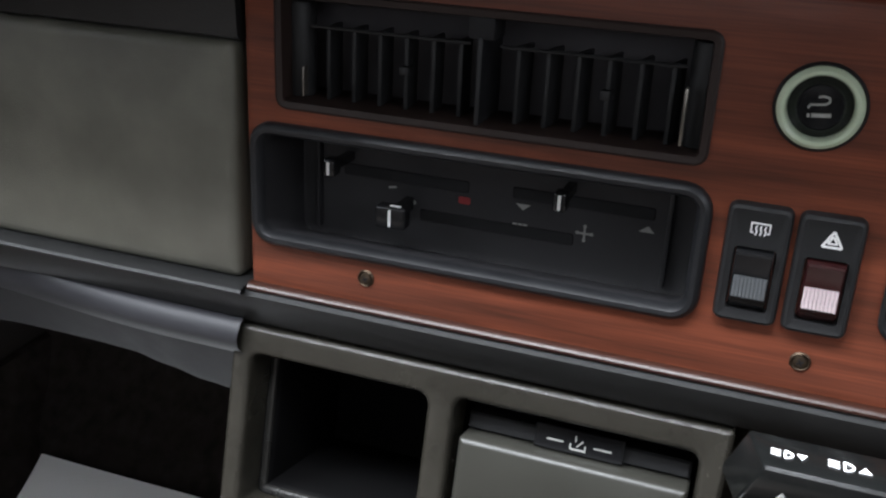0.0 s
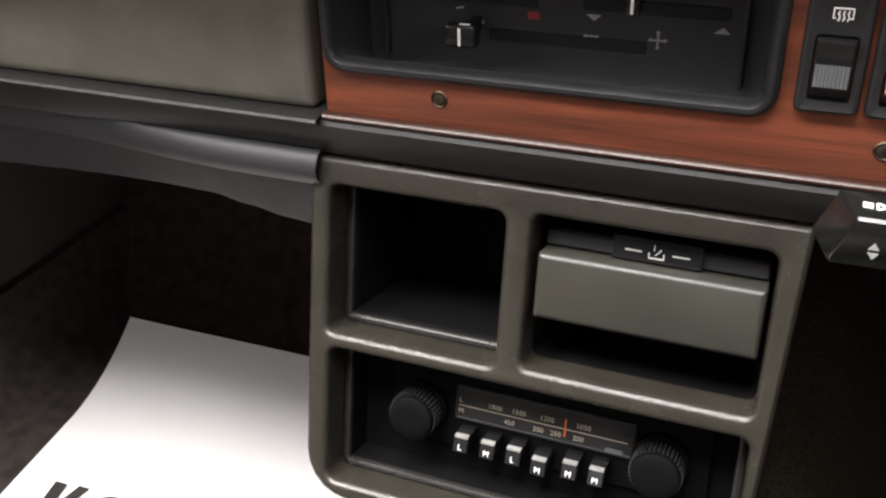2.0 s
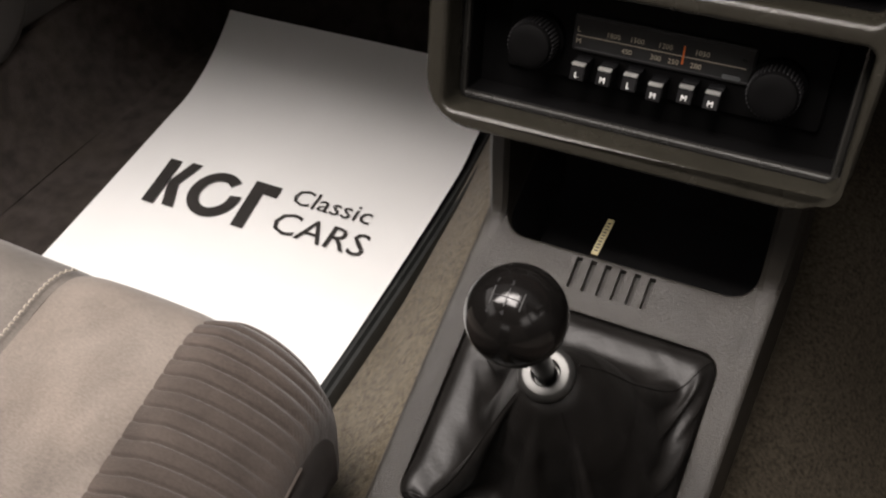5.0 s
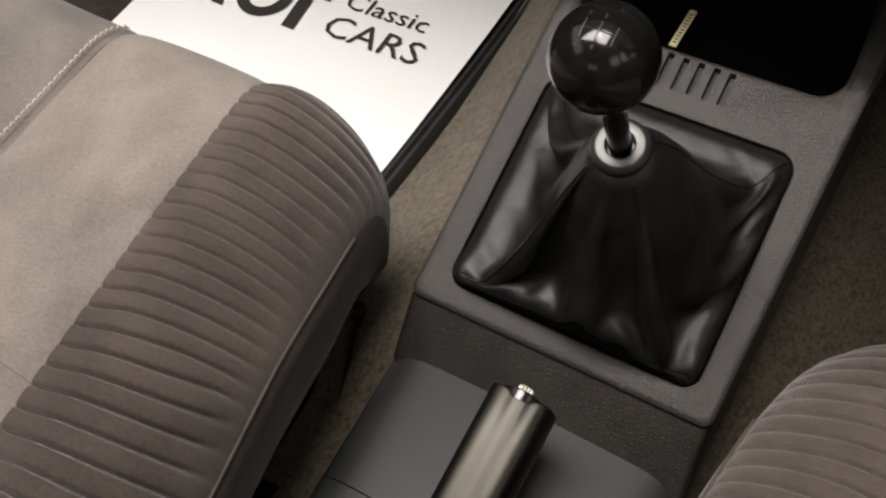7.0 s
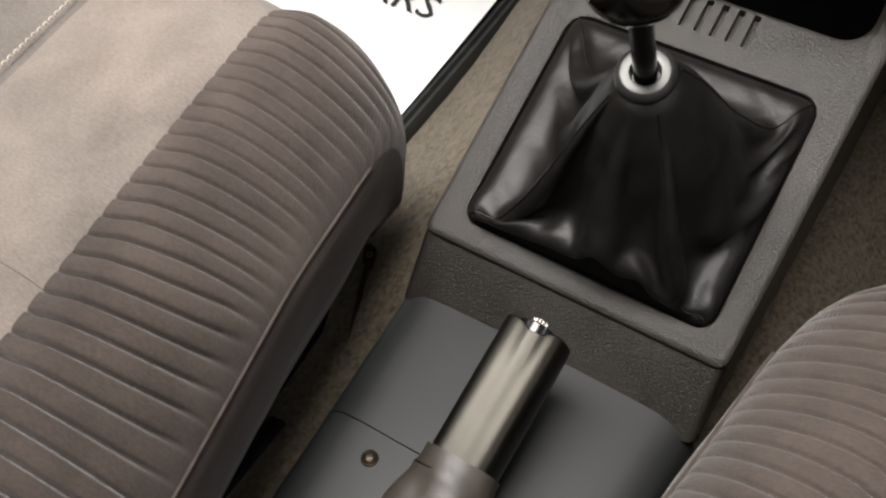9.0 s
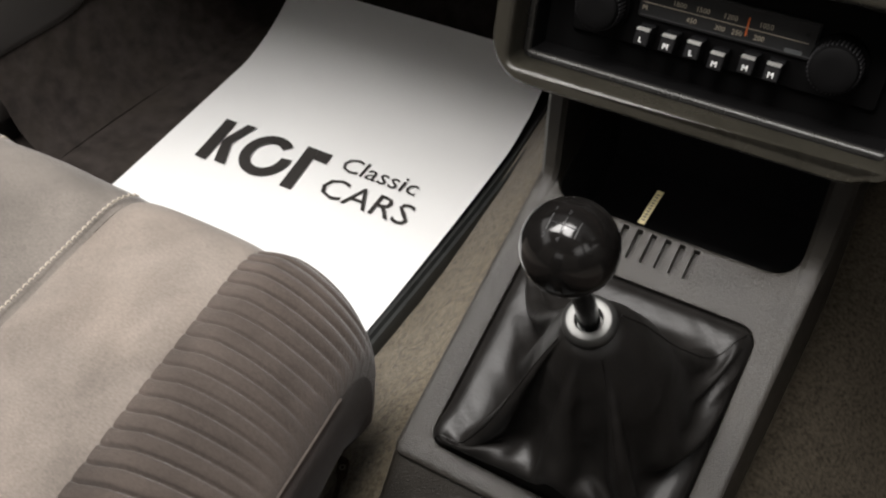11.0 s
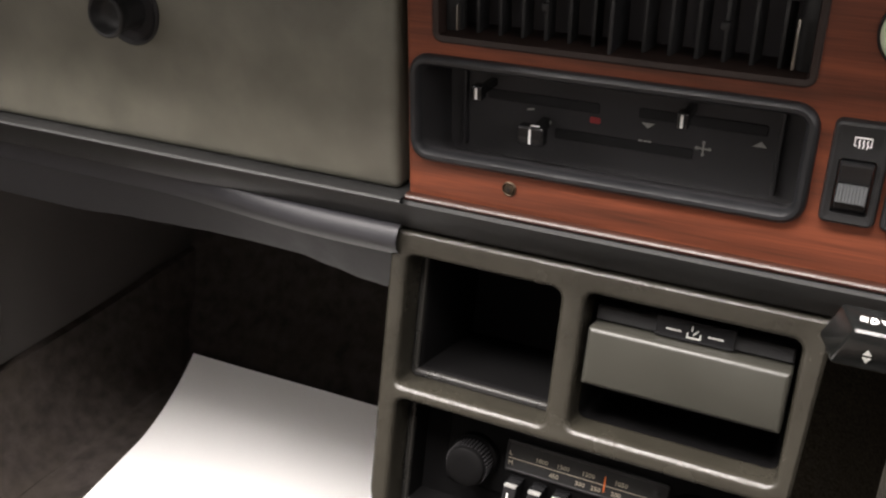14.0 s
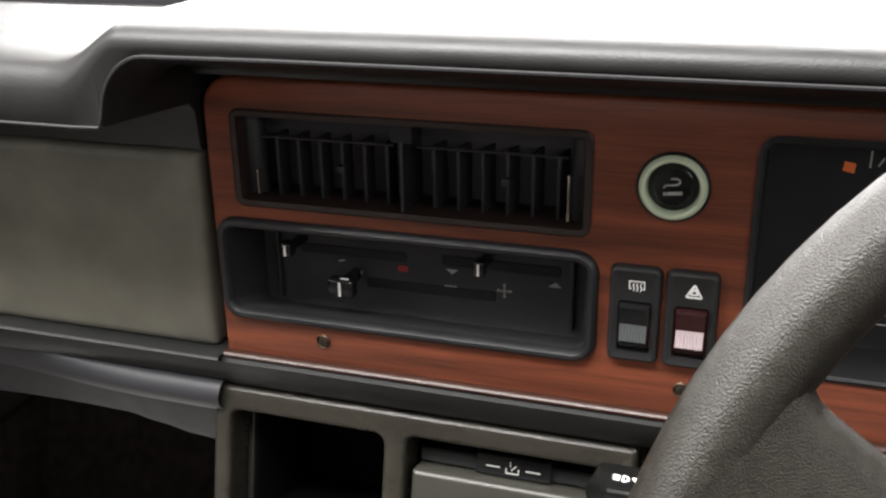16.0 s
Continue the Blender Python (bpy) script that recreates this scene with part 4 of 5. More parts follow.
foot = []
for u, v in rr(TOP[0] - 0.002, TOP[1] + 0.002, TOP[2] - 0.026, TOP[3], TOP[4]):
    k = (v - 0.2) / 0.3
    if u > MID:
        u += 0.008 * min(1, max(0, k) * 2.5)
    foot.append(Vector((u, v, 0.070 if v > 0.21 else 0.094)))
top_loops = [foot, cons_outline(0.001, -0.006), cons_outline(0.0005, -0.002), cons_outline(-0.0012, -0.0004), cons_outline(-0.0032, 0.0)]
rows = loft(bm, top_loops)
holes = [rings(bm, BOOT, to_cons, [(0.0014, 0.0), (0.0004, -0.0006), (0.0, -0.002), (0.0, -0.008)])[0]]
holes.append(rings(bm, CUB, to_cons, [(0.003, 0.0), (0.001, -0.001), (0.0, -0.003), (-0.0004, -0.008)])[0])
for k in range(6):
    x = -0.0965 + 0.0097 * k
    holes.append(rings(bm, (x - 0.0019, x + 0.0019, 0.3600, 0.3795, 0.0005), to_cons, [(0.0002, 0.0), (0.0, -0.0006), (0.0, -0.006)], cap1=True)[0])
sheet_with_holes(bm, rows[-1], holes)
part("body", bm, M_CONS, cons, "grained dark grey plastic body with six slots")
for x0, x1 in ((-0.1685, -0.1545), (0.0130, 0.0285)):
    bm = bmesh.new()
    loops = []
    for z, y0, g in ((0.215, 0.372, 0.003), (0.2235, 0.3865, 0.0022), (0.228, 0.3905, 0.0016), (0.236, 0.3930, 0.0008), (0.27, 0.3960, 0.0), (0.3085, 0.4000, 0.0)):
        a, b = (x0 + g, x1) if x0 < MID else (x0, x1 - g)
        loops.append([Vector((a, y0 + 0.003, z)), Vector((a + 0.003, y0, z)), Vector((b - 0.003, y0, z)), Vector((b, y0 + 0.003, z)), Vector((b, 0.52, z)), Vector((a, 0.52, z))])
    loft(bm, loops, True, True, True)
    part("upright", bm, M_CONS, cons)
bm = bmesh.new()
rings(bm, CUB, to_cons, [(0.0, -0.0065), (-0.002, -0.090)], cap1=True)
part("cubby_liner", bm, M_DEEP, cons, "black open cubby")
bm = bmesh.new()
box(bm, -0.153, 0.012, 0.500, 0.505, 0.13, 0.33)
part("cubby_back", bm, M_DEEP, cons)
bm = bmesh.new()
prism(bm, [(-0.0910, 0.3835), (-0.0865, 0.3835), (-0.0865, 0.4080), (-0.0910, 0.4080)], lambda u, v, d: Vector((u + 0.10 * (v - 0.3835), v, 0.2205 + 0.42 * (v - 0.3835) + d)), 0.0, 0.0008)
tape = thing("embossed_tape_label", "narrow cream embossed tape label at the cubby edge", "label", (-0.088, 0.39, 0.222))
part("tape", bm, M_LABEL, tape)
bars = [bar(-0.0900, 0.3860 + 0.0021 * k, -0.0876, 0.3860 + 0.0021 * k, 0.0008) for k in range(10)]
sign(bars, lambda u, v, d: Vector((u + 0.10 * (v - 0.3835), v, 0.2213 + 0.42 * (v - 0.3835) + d)), M_MAT, tape, "embossed_bars")

# ---- gear lever ----
gear = thing("gear_lever", "gear lever with black ball knob and leather boot", "gear lever", (-0.07, 0.28, 0.17))
AX = Vector((0.002, -0.42, 0.91)).normalized()
KNOB = Vector((-0.0655, 0.2045, 0.3540))
COL = KNOB - AX * 0.0890


def drape():
    """The boot as loose leather: fixed at the rim and under the collar, it sinks over the soft inner bell and the console and folds."""
    N, M = 192, 54
    rim = [Vector((u, v)) for u, v in rr(*BOOT[:4], BOOT[4], n=9)]
    n = len(rim)
    steps = [(rim[(i + 1) % n] - rim[i]).length for i in range(n)]
    total = sum(steps)
    spots, i, run = [], 0, 0.0
    for k in range(N):
        want = total * k / N
        while run + steps[i] < want:
            run += steps[i]
            i += 1
        spots.append(rim[i].lerp(rim[(i + 1) % n], (want - run) / steps[i]))
    cx, cy = (BOOT[0] + BOOT[1]) / 2, (BOOT[2] + BOOT[3]) / 2
    e1 = (Vector((1, 0, 0)) - AX * AX.x).normalized()
    e2 = AX.cross(e1)
    base = np.array([to_cons(p.x, p.y, -0.0045) for p in spots])
    turn = np.array([math.atan2((p.y - cy) / 0.067, (p.x - cx) / 0.078) for p in spots])
    neck = np.array(COL)[None] + 0.0125 * (np.cos(turn)[:, None] * np.array(e1) + np.sin(turn)[:, None] * np.array(e2)) - 0.004 * np.array(AX)
    s = np.linspace(0, 1, M + 1)[None, :, None]
    up = np.array((0, -sn, cs))
    away = np.stack([np.cos(turn), np.sin(turn), 0 * turn], 1)
    loose = (0.0015 + 0.017 * np.maximum(0, -np.sin(turn)) + 0.007 * np.maximum(0, np.cos(turn)) + 0.002 * np.abs(np.sin(2 * turn)))[:, None, None]
    # the cut of the leather: a taller tent than the lever allows
    cut = base[:, None] * (1 - s) + (neck + 0.002 * up)[:, None] * s + away[:, None] * loose * np.sin(np.pi * s)
    p = base[:, None] * (1 - s) + neck[:, None] * s + away[:, None] * 0.006 * np.sin(np.pi * s)
    rng = np.random.RandomState(5)
    soft = rng.normal(size=(12, 6, 3))
    a = np.repeat(np.repeat(soft, N // 12, 0), 9, 1)
    for _ in range(30):
        a = (np.roll(a, 1, 0) + np.roll(a, -1, 0) + a) / 3
        a[:, 1:-1] = (a[:, 2:] + a[:, :-2] + a[:, 1:-1]) / 3
    a = np.concatenate([a, a[:, -1:]], 1)[:, :M + 1]
    p += a / np.abs(a).max() * 0.0045 * np.sin(np.pi * s)

    def rest(q, di, dj):
        return np.linalg.norm(np.roll(q, -di, 0)[:, dj:] - q[:, :q.shape[1] - dj] if dj else np.roll(q, -di, 0) - q, axis=2)

    free = np.ones((N, M + 1, 1))
    free[:, 0] = free[:, M] = 0
    links = [(0, 1, 1.0), (1, 0, 0.9), (1, 1, 0.35), (-1, 1, 0.35), (0, 3, 0.16), (3, 0, 0.16), (0, 6, 0.05), (6, 0, 0.05)]
    lens = [rest(cut, di, dj) for di, dj, _ in links]
    old = p.copy()
    foot = np.array(to_cons(-0.054, 0.272, 0.0))
    axis = np.array(COL) - foot
    tall = np.linalg.norm(axis)
    axis /= tall
    floor0 = np.array(to_cons(0.0, 0.28, 0.0))
    for step in range(150):
        speed = (p - old) * 0.90
        old = p.copy()
        p = p + (speed + np.array((0, 0, -0.00005))) * free
        for _ in range(6):
            for (di, dj, k), rl in zip(links, lens):
                q = np.roll(p, -di, 0) if di else p
                d = q[:, dj:] - p[:, :M + 1 - dj]
                ln = np.linalg.norm(d, axis=2)
                off = d * ((ln - rl) / np.maximum(ln, 1e-6) * 0.25 * k)[..., None]
                p[:, :M + 1 - dj] += off * free[:, :M + 1 - dj]
                back = np.zeros_like(p)
                back[:, dj:] = off
                p -= (np.roll(back, di, 0) if di else back) * free
            # the inner bell
            rel = p - foot
            h = rel @ axis
            side = rel - h[..., None] * axis
            r = np.linalg.norm(side, axis=2)
            need = np.interp(tall - h, (0.0, 0.008, 0.025, 0.050, 0.080, 0.110), (0.0125, 0.0170, 0.0280, 0.0390, 0.0470, 0.0500))
            push = np.maximum(0, need - r) / np.maximum(r, 1e-6)
            p += side * push[..., None] * free
            lift = (p - floor0) @ up
            v = p[..., 1] + sn * lift
            inside = np.minimum(np.minimum(p[..., 0] - BOOT[0], BOOT[1] - p[..., 0]), np.minimum(v - BOOT[2], BOOT[3] - v))
            k = np.clip(inside / 0.011, 0, 1)
            low = np.minimum(0, lift + 0.0045 - 0.0125 * k * (2 - k))
            p -= low[..., None] * up * free
            # it stays inside the console's opening
            v = p[..., 1] + sn * ((p - floor0) @ up)
            p[..., 1] += np.clip(v, BOOT[2] + 0.0015, BOOT[3] - 0.0015) - v
            p[..., 0] = np.clip(p[..., 0], BOOT[0] + 0.0015, BOOT[1] - 0.0015)
            p[:, 0] = base
    for _ in range(2):
        q = p.copy()
        q[:, 1:-1] = (p[:, 1:-1] * 2 + p[:, 2:] + p[:, :-2] + np.roll(p, 1, 0)[:, 1:-1] + np.roll(p, -1, 0)[:, 1:-1]) / 6
        p = q
    return spots, p


spots, hide = drape()
bm = bmesh.new()
loft(bm, [[Vector(q) for q in hide[:, j]] for j in range(hide.shape[1])], True)
boot = part("boot", bm, M_LEATHER, gear, "creased black leatherette boot", smooth=80)
for cxn, cyn in ((-1, -1), (1, -1), (1, 1), (-1, 1)):
    cx, cy = (BOOT[0] + BOOT[1]) / 2, (BOOT[2] + BOOT[3]) / 2
    best = max(range(len(spots)), key=lambda i: (spots[i].x - cx) * cxn / 0.078 + (spots[i].y - cy) * cyn / 0.067)
    bm = bmesh.new()
    tube(bm, [Vector(hide[best, j]) + AX * 0.0003 for j in range(1, hide.shape[1] - 2)], 0.0006, 6)
    part("seam", bm, M_LEATHER, boot)
bm = bmesh.new()
lathe(bm, COL, AX, [(0.0150, -0.008), (0.0149, -0.0025), (0.0144, -0.0012), (0.0122, 0.0008), (0.0116, 0.0010), (0.0078, 0.0008), (0.0072, 0.0002), (0.0066, -0.006)], 48, cap0=False)
part("collar", bm, M_COLLAR, gear, "dull silver collar ring")
bm = bmesh.new()
lathe(bm, COL, AX, [(0.0058, -0.004), (0.0056, 0.045), (0.0075, 0.060), (0.0098, 0.068), (0.0098, 0.080)], 28)
part("shaft", bm, M_GLOSS, gear, "black lever shaft")
bm = bmesh.new()
lathe(bm, KNOB, AX, [(0.0224 * math.sin(radians(a)), -0.0224 * math.cos(radians(a))) for a in range(24, 180, 6)] + [(0.0006, 0.0224)], 56)
ball = part("ball_knob", bm, M_BALL, gear, "glossy black ball knob with a worn shift pattern")


def on_ball(u, v, d):
    e1 = Vector((1, 0, 0))
    e1 = (e1 - AX * e1.dot(AX)).normalized()
    e2 = AX.cross(e1)
    w = e1 * u + e2 * v + AX * math.sqrt(max(0, 0.0224 ** 2 - u * u - v * v))
    return KNOB + w.normalized() * (0.0224 + d)


bm = bmesh.new()
for a, b in (((-0.0065, 0.0), (0.0065, 0.0)), ((-0.0065, -0.004), (-0.0065, 0.004)), ((0.0, -0.004), (0.0, 0.004)), ((0.0065, -0.004), (0.0065, 0.004))):
    tube(bm, [on_ball(a[0] + (b[0] - a[0]) * k / 6, a[1] + (b[1] - a[1]) * k / 6, 0.0) for k in range(7)], 0.00025, 5)
part("shift_pattern", bm, M_FACE, ball)
for txt, u, v in (("1", -0.0065, 0.0066), ("3", 0, 0.0066), ("2", -0.0065, -0.0066), ("4", 0, -0.0066)):
    lettering("gear_number", txt, 0.0034, M_FACE, ball, face_pose(on_ball, u, v, 0.0001))

# ---- handbrake ----
cover = thing("handbrake_cover", "grey two-piece moulded cover round the handbrake", "console cover", (MID, 0.05, 0.09))


def cover_piece(y0, y1, name):
    bm = bmesh.new()
    loops = []
    ys = [y0] + [y0 + (y1 - y0) * k / 10 for k in range(1, 10)] + [y1]
    for y in ys:
        z = 0.1005 + 0.06 * (y - 0.17)
        w = 0.078 + 0.05 * max(0, y - 0.02)
        half = ((w + 0.022, -0.075), (w + 0.018, -0.050), (w + 0.013, -0.026), (w + 0.009, -0.0135), (w + 0.004, -0.0060), (w - 0.003, -0.0020), (w - 0.012, -0.0004), (w - 0.022, 0.0))
        loops.append([Vector((MID - x, y, z + dz)) for x, dz in half] + [Vector((MID, y, z + 0.001))] + [Vector((MID + x, y, z + dz)) for x, dz in reversed(half)])
    loops = [[q - Vector((0, 0, 0.004)) for q in loops[0]]] + loops + [[q - Vector((0, 0, 0.004)) for q in loops[-1]]]
    loft(bm, loops, close=False)
    part(name, bm, M_HBCOV, cover)


cover_piece(0.0908, 0.182, "front_cover")
cover_piece(-0.30, 0.0900, "rear_cover")
bm = bmesh.new()
lathe(bm, (-0.1245, 0.0745, 0.0958), (0, 0, 1), [(0.0050, -0.001), (0.0048, 0.0003), (0.0041, 0.0007), (0.0034, 0.0002), (0.0028, 0.0009), (0.0015, 0.0013)], 24)
screw = part("screw", bm, M_BRASSY, cover, "small tarnished cross-head screw")
bm = bmesh.new()
for q in ((0.0021, 0.0005), (0.0005, 0.0021)):
    box(bm, -0.1245 - q[0], -0.1245 + q[0], 0.0745 - q[1], 0.0745 + q[1], 0.0968, 0.0974, 0.0001)
part("cross_slot", bm, M_COLLAR, screw, "bright worn cross")

hb = thing("handbrake", "handbrake lever with worn satin grip and gaiter", "handbrake", (-0.07, 0.05, 0.10))
H0, H1 = Vector((-0.0690, 0.1560, 0.1600)), Vector((-0.0700, 0.0780, 0.1360))
ax = (H1 - H0).normalized()
sx = Vector((1, 0, 0))
sy = ax.cross(sx).normalized()
if sy.z < 0:
    sy = -sy


def grip_loop(p, w, h, n=28):
    return [p + sx * (w * math.copysign(abs(math.cos(a)) ** 0.85, math.cos(a))) + sy * (h * math.copysign(abs(math.sin(a)) ** 0.85, math.sin(a))) for a in [2 * math.pi * k / n for k in range(n)]]


def pressed_loop(p, w, h, dip, back=0.0):
    """The pressed steel grip: upright sides, rounded shoulders and a shallow groove along the top."""
    top = []
    for k in range(25):
        u = -1 + 2 * k / 24
        z = h * (1 - 0.45 * abs(u) ** 4.5 - 0.55 * abs(u) ** 16) - dip * math.exp(-(u / 0.30) ** 2)
        top.append(p + sx * (w * u) + sy * z + ax * back * math.exp(-((u - 0.05) / 0.34) ** 2))
    return top + [p + sx * w - sy * h * 0.5, p + sx * w * 0.9 - sy * h, p - sx * w * 0.9 - sy * h, p - sx * w - sy * h * 0.5]


bm = bmesh.new()
L = (H1 - H0).length
loft(bm, [pressed_loop(H0 + sx * 0.0010 + ax * (d + 0.0005), w, h, dip, back) for d, w, h, dip, back in ((0.0012, 0.0165, 0.0108, 0.0006, 0.005), (0.0, 0.0176, 0.0124, 0.0007, 0.005), (0.0008, 0.0184, 0.0134, 0.0008, 0.004), (0.004, 0.0186, 0.0138, 0.0008, 0.0), (0.03, 0.0186, 0.0142, 0.0008, 0.0), (L, 0.0184, 0.0142, 0.0008, 0.0), (L + 0.02, 0.0165, 0.013, 0.0, 0.0))], True, True, True)
part("grip", bm, M_GRIP, hb, "worn satin steel grip with a shallow groove")
bm = bmesh.new()
lathe(bm, H0 + sy * 0.0015, -ax, [(0.0108, -0.004), (0.0108, 0.0008), (0.0098, 0.0016), (0.0070, 0.0012)], 28)
part("end_plug", bm, M_GLOSS, hb)
bm = bmesh.new()
lathe(bm, H0 + sy * 0.003, -ax, [(0.0038, -0.004), (0.0038, 0.0046), (0.0033, 0.0054), (0.0016, 0.0056)], 24)
for k in range(12):
    a = 2 * math.pi * k / 12
    o = H0 + sy * 0.003 + (sx * math.cos(a) + sy * math.sin(a)) * 0.0038
    tube(bm, [o, o - ax * 0.0046], 0.0005, 5)
part("release_button", bm, M_STEEL, hb, "ribbed steel release button")
bm = bmesh.new()
loops = []
for k in range(30):
    t = k / 29
    p = H1 - ax * 0.004 + ax * (0.105 * t)
    w, h = 0.0208 + 0.030 * t ** 1.5, 0.0164 + 0.020 * t ** 1.2
    p = p + Vector((0.0010, 0, -0.012 * t))
    loop = grip_loop(p, w, h, 56)
    c = sum(loop, Vector()) / len(loop)
    out = []
    for i, q in enumerate(loop):
        a = 2 * math.pi * i / 56
        f = 0.0035 * noise.noise(Vector((math.cos(a) * 1.6, math.sin(a) * 1.6, t * 5 + 3))) * min(1, t * 4) + 0.002 * math.sin(4 * a + t * 12) * min(1, t * 3)
        out.append(q + (q - c).normalized() * (f + (0.0008 if k == 3 else 0)))
    loops.append(out)
loft(bm, loops, True)
part("gaiter", bm, M_HBLEATHER, hb, "creased brown-grey leatherette gaiter", smooth=70)
bm = bmesh.new()
tube(bm, [q + (q - (H1 + ax * 0.006)).normalized() * 0.0004 for q in grip_loop(H1 + ax * 0.0065 + Vector((0.0010, 0, -0.0009)), 0.0213, 0.0168, 40)], 0.0006, 5, closed=True)
part("hem_stitch", bm, M_LEATHER, hb)

# ---- paper mat ----
mat_thing = thing("rubber_floor_mat", "ribbed black rubber mat under the paper", "floor mat", (-0.49, 0.55, 0.0))
bm = bmesh.new()


def right_edge(y):
    return -0.312 - 0.0019 * math.exp(max(0.0, y - 0.30) * 5.6)


loops = []
for k in range(28):
    y = 0.10 + 0.69 * k / 27
    z = -0.002 + 0.7 * max(0.0, y - 0.66) ** 2
    e = right_edge(y)
    loops.append([Vector((-0.655, y, z - 0.006)), Vector((-0.655, y, z)), Vector((e - 0.01, y, z + 0.0)), Vector((e + 0.003, y, z + 0.003)), Vector((e + 0.005, y, z + 0.0095)), Vector((e + 0.008, y, z + 0.010)), Vector((e + 0.010, y, z + 0.006)), Vector((e + 0.013, y, z + 0.007)), Vector((e + 0.016, y, z + 0.016)), Vector((e + 0.019, y, z + 0.0165)), Vector((e + 0.022, y, z + 0.010)), Vector((e + 0.023, y, z - 0.006))])
loft(bm, loops, close=False)
part("mat", bm, M_MAT, mat_thing)

paper = thing("paper_floor_mat", "white printed paper floor protector lying in the footwell", "paper mat", (-0.5, 0.55, 0.003))
PZ = 0.0035


def paper_z(x, y):
    z = PZ + 0.0012 * noise.noise(Vector((x * 7, y * 7, 0)))
    b = max(0.0, y - 0.655)
    z += 0.10 * b + 1.9 * b * b
    z += 0.010 * max(0.0, (x + 0.345) / 0.03) * max(0.0, min(1.0, (y - 0.4) / 0.3)) if x > -0.345 else 0
    return z


def paper_edges(y):
    left = -0.660 - 0.12 * max(0, y - 0.36) 
    return left, right_edge(y)


bm = bmesh.new()
loops, NX = [], 40
for k in range(60):
    y = 0.12 + 0.668 * k / 59
    a, b = paper_edges(y)
    loops.append([Vector((a + (b - a) * i / NX, y + (0.004 * i / NX if y > 0.7 else 0), paper_z(a + (b - a) * i / NX, y))) for i in range(NX + 1)])
loft(bm, loops, close=False)
part("sheet", bm, M_PAPER, paper, "white paper sheet, curling up at the far end", smooth=80)


def print_shape(pts, name):
    bm = bmesh.new()
    prism(bm, pts, lambda u, v, d: Vector((u, v, PZ + 0.0016 + d)), 0.0, 0.0002)
    part(name, bm, M_INK, paper, smooth=0)


def slant(x0, x1, y0, y1, s=0.0):
    return [(x0, y0), (x1, y0), (x1 - s, y1), (x0 - s, y1)]


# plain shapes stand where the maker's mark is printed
def open_ring(cx, cy, rx, ry, wx, wy, a0, a1, lean=0.0):
    out = []
    for k in range(37):
        a = radians(a0 + (a1 - a0) * k / 36)
        out.append((cx + rx * math.cos(a) - lean * ry * math.sin(a), cy + ry * math.sin(a)))
    for k in range(36, -1, -1):
        a = radians(a0 + (a1 - a0) * k / 36)
        out.append((cx + (rx - wx) * math.cos(a) - lean * (ry - wy) * math.sin(a), cy + (ry - wy) * math.sin(a)))
    return out


print_shape(slant(-0.6225, -0.6075, 0.486, 0.556, 0.014), "printed_block")
print_shape([(-0.6130, 0.5200), (-0.5975, 0.4890), (-0.5830, 0.4890), (-0.6010, 0.5230), (-0.5950, 0.5590), (-0.6080, 0.5590), (-0.6135, 0.5260)], "printed_block")
print_shape(open_ring(-0.5535, 0.5245, 0.0310, 0.0345, 0.0135, 0.0135, 50, 372, 0.12), "printed_ring")
print_shape(slant(-0.5100, -0.4950, 0.491, 0.561, 0.014), "printed_block")
print_shape([(-0.5055, 0.5445), (-0.4880, 0.5445), (-0.4910, 0.5610), (-0.5088, 0.5610)], "printed_block")
for text, size, x, y in (("Classic", 0.0345, -0.4260, 0.5560), ("CARS", 0.0455, -0.4170, 0.5145)):
    lettering("printed_word", text, size, M_INK, paper, Matrix.Translation((x, y, PZ + 0.0017)) @ Matrix.Rotation(radians(1.5), 4, "Z") @ Matrix(((1, -0.06, 0, 0), (0, 1, 0, 0), (0, 0, 1, 0), (0, 0, 0, 1))))


# ---- seats ----
def border_x(y):
    return -0.234 - 0.167 * y


def edge_x(y):
    k = min(1.0, max(0.0, (y - 0.08) / 0.11))
    return -0.155 - 0.205 * y + 0.0055 * k * k * (3 - 2 * k)


def seam_x(y):
    return -0.339 - 0.15 * y


SEAT_MID = -0.440
Y_FRONT = 0.2505


def front_drop(y):
    """How far the cushion rolls down towards its front edge."""
    if y < 0.180:
        return 0.0
    k = min(1.0, (y - 0.180) / (Y_FRONT - 0.180))
    return 0.105 * (1 - math.sqrt(max(0.0, 1 - k ** 3.0)))


def seat_z(s, y):
    """Height over the seat: s is 0 at the piping and 1 at the panel's inner border, on to 2 at the middle."""
    if s < 1:
        z = 0.200 + 0.056 * math.sin(min(1.0, s * 1.15) * math.pi / 2) ** 0.8 - 0.004 * max(0, s - 0.75) * 4
    else:
        z = 0.2520 - 0.006 * min(1.0, (s - 1)) ** 1.0
    z -= 0.10 * max(0.0, 0.10 - y) * 0.25
    return z - front_drop(y) * (0.4 + 0.6 * min(1.0, s))


def front_inset(s):
    """The plan's rounded front corner."""
    k = min(1.0, max(0.0, 1 - s / 0.72))
    return 0.032 * (1 - max(0.0, 1 - k ** 2.3) ** (1 / 2.3))


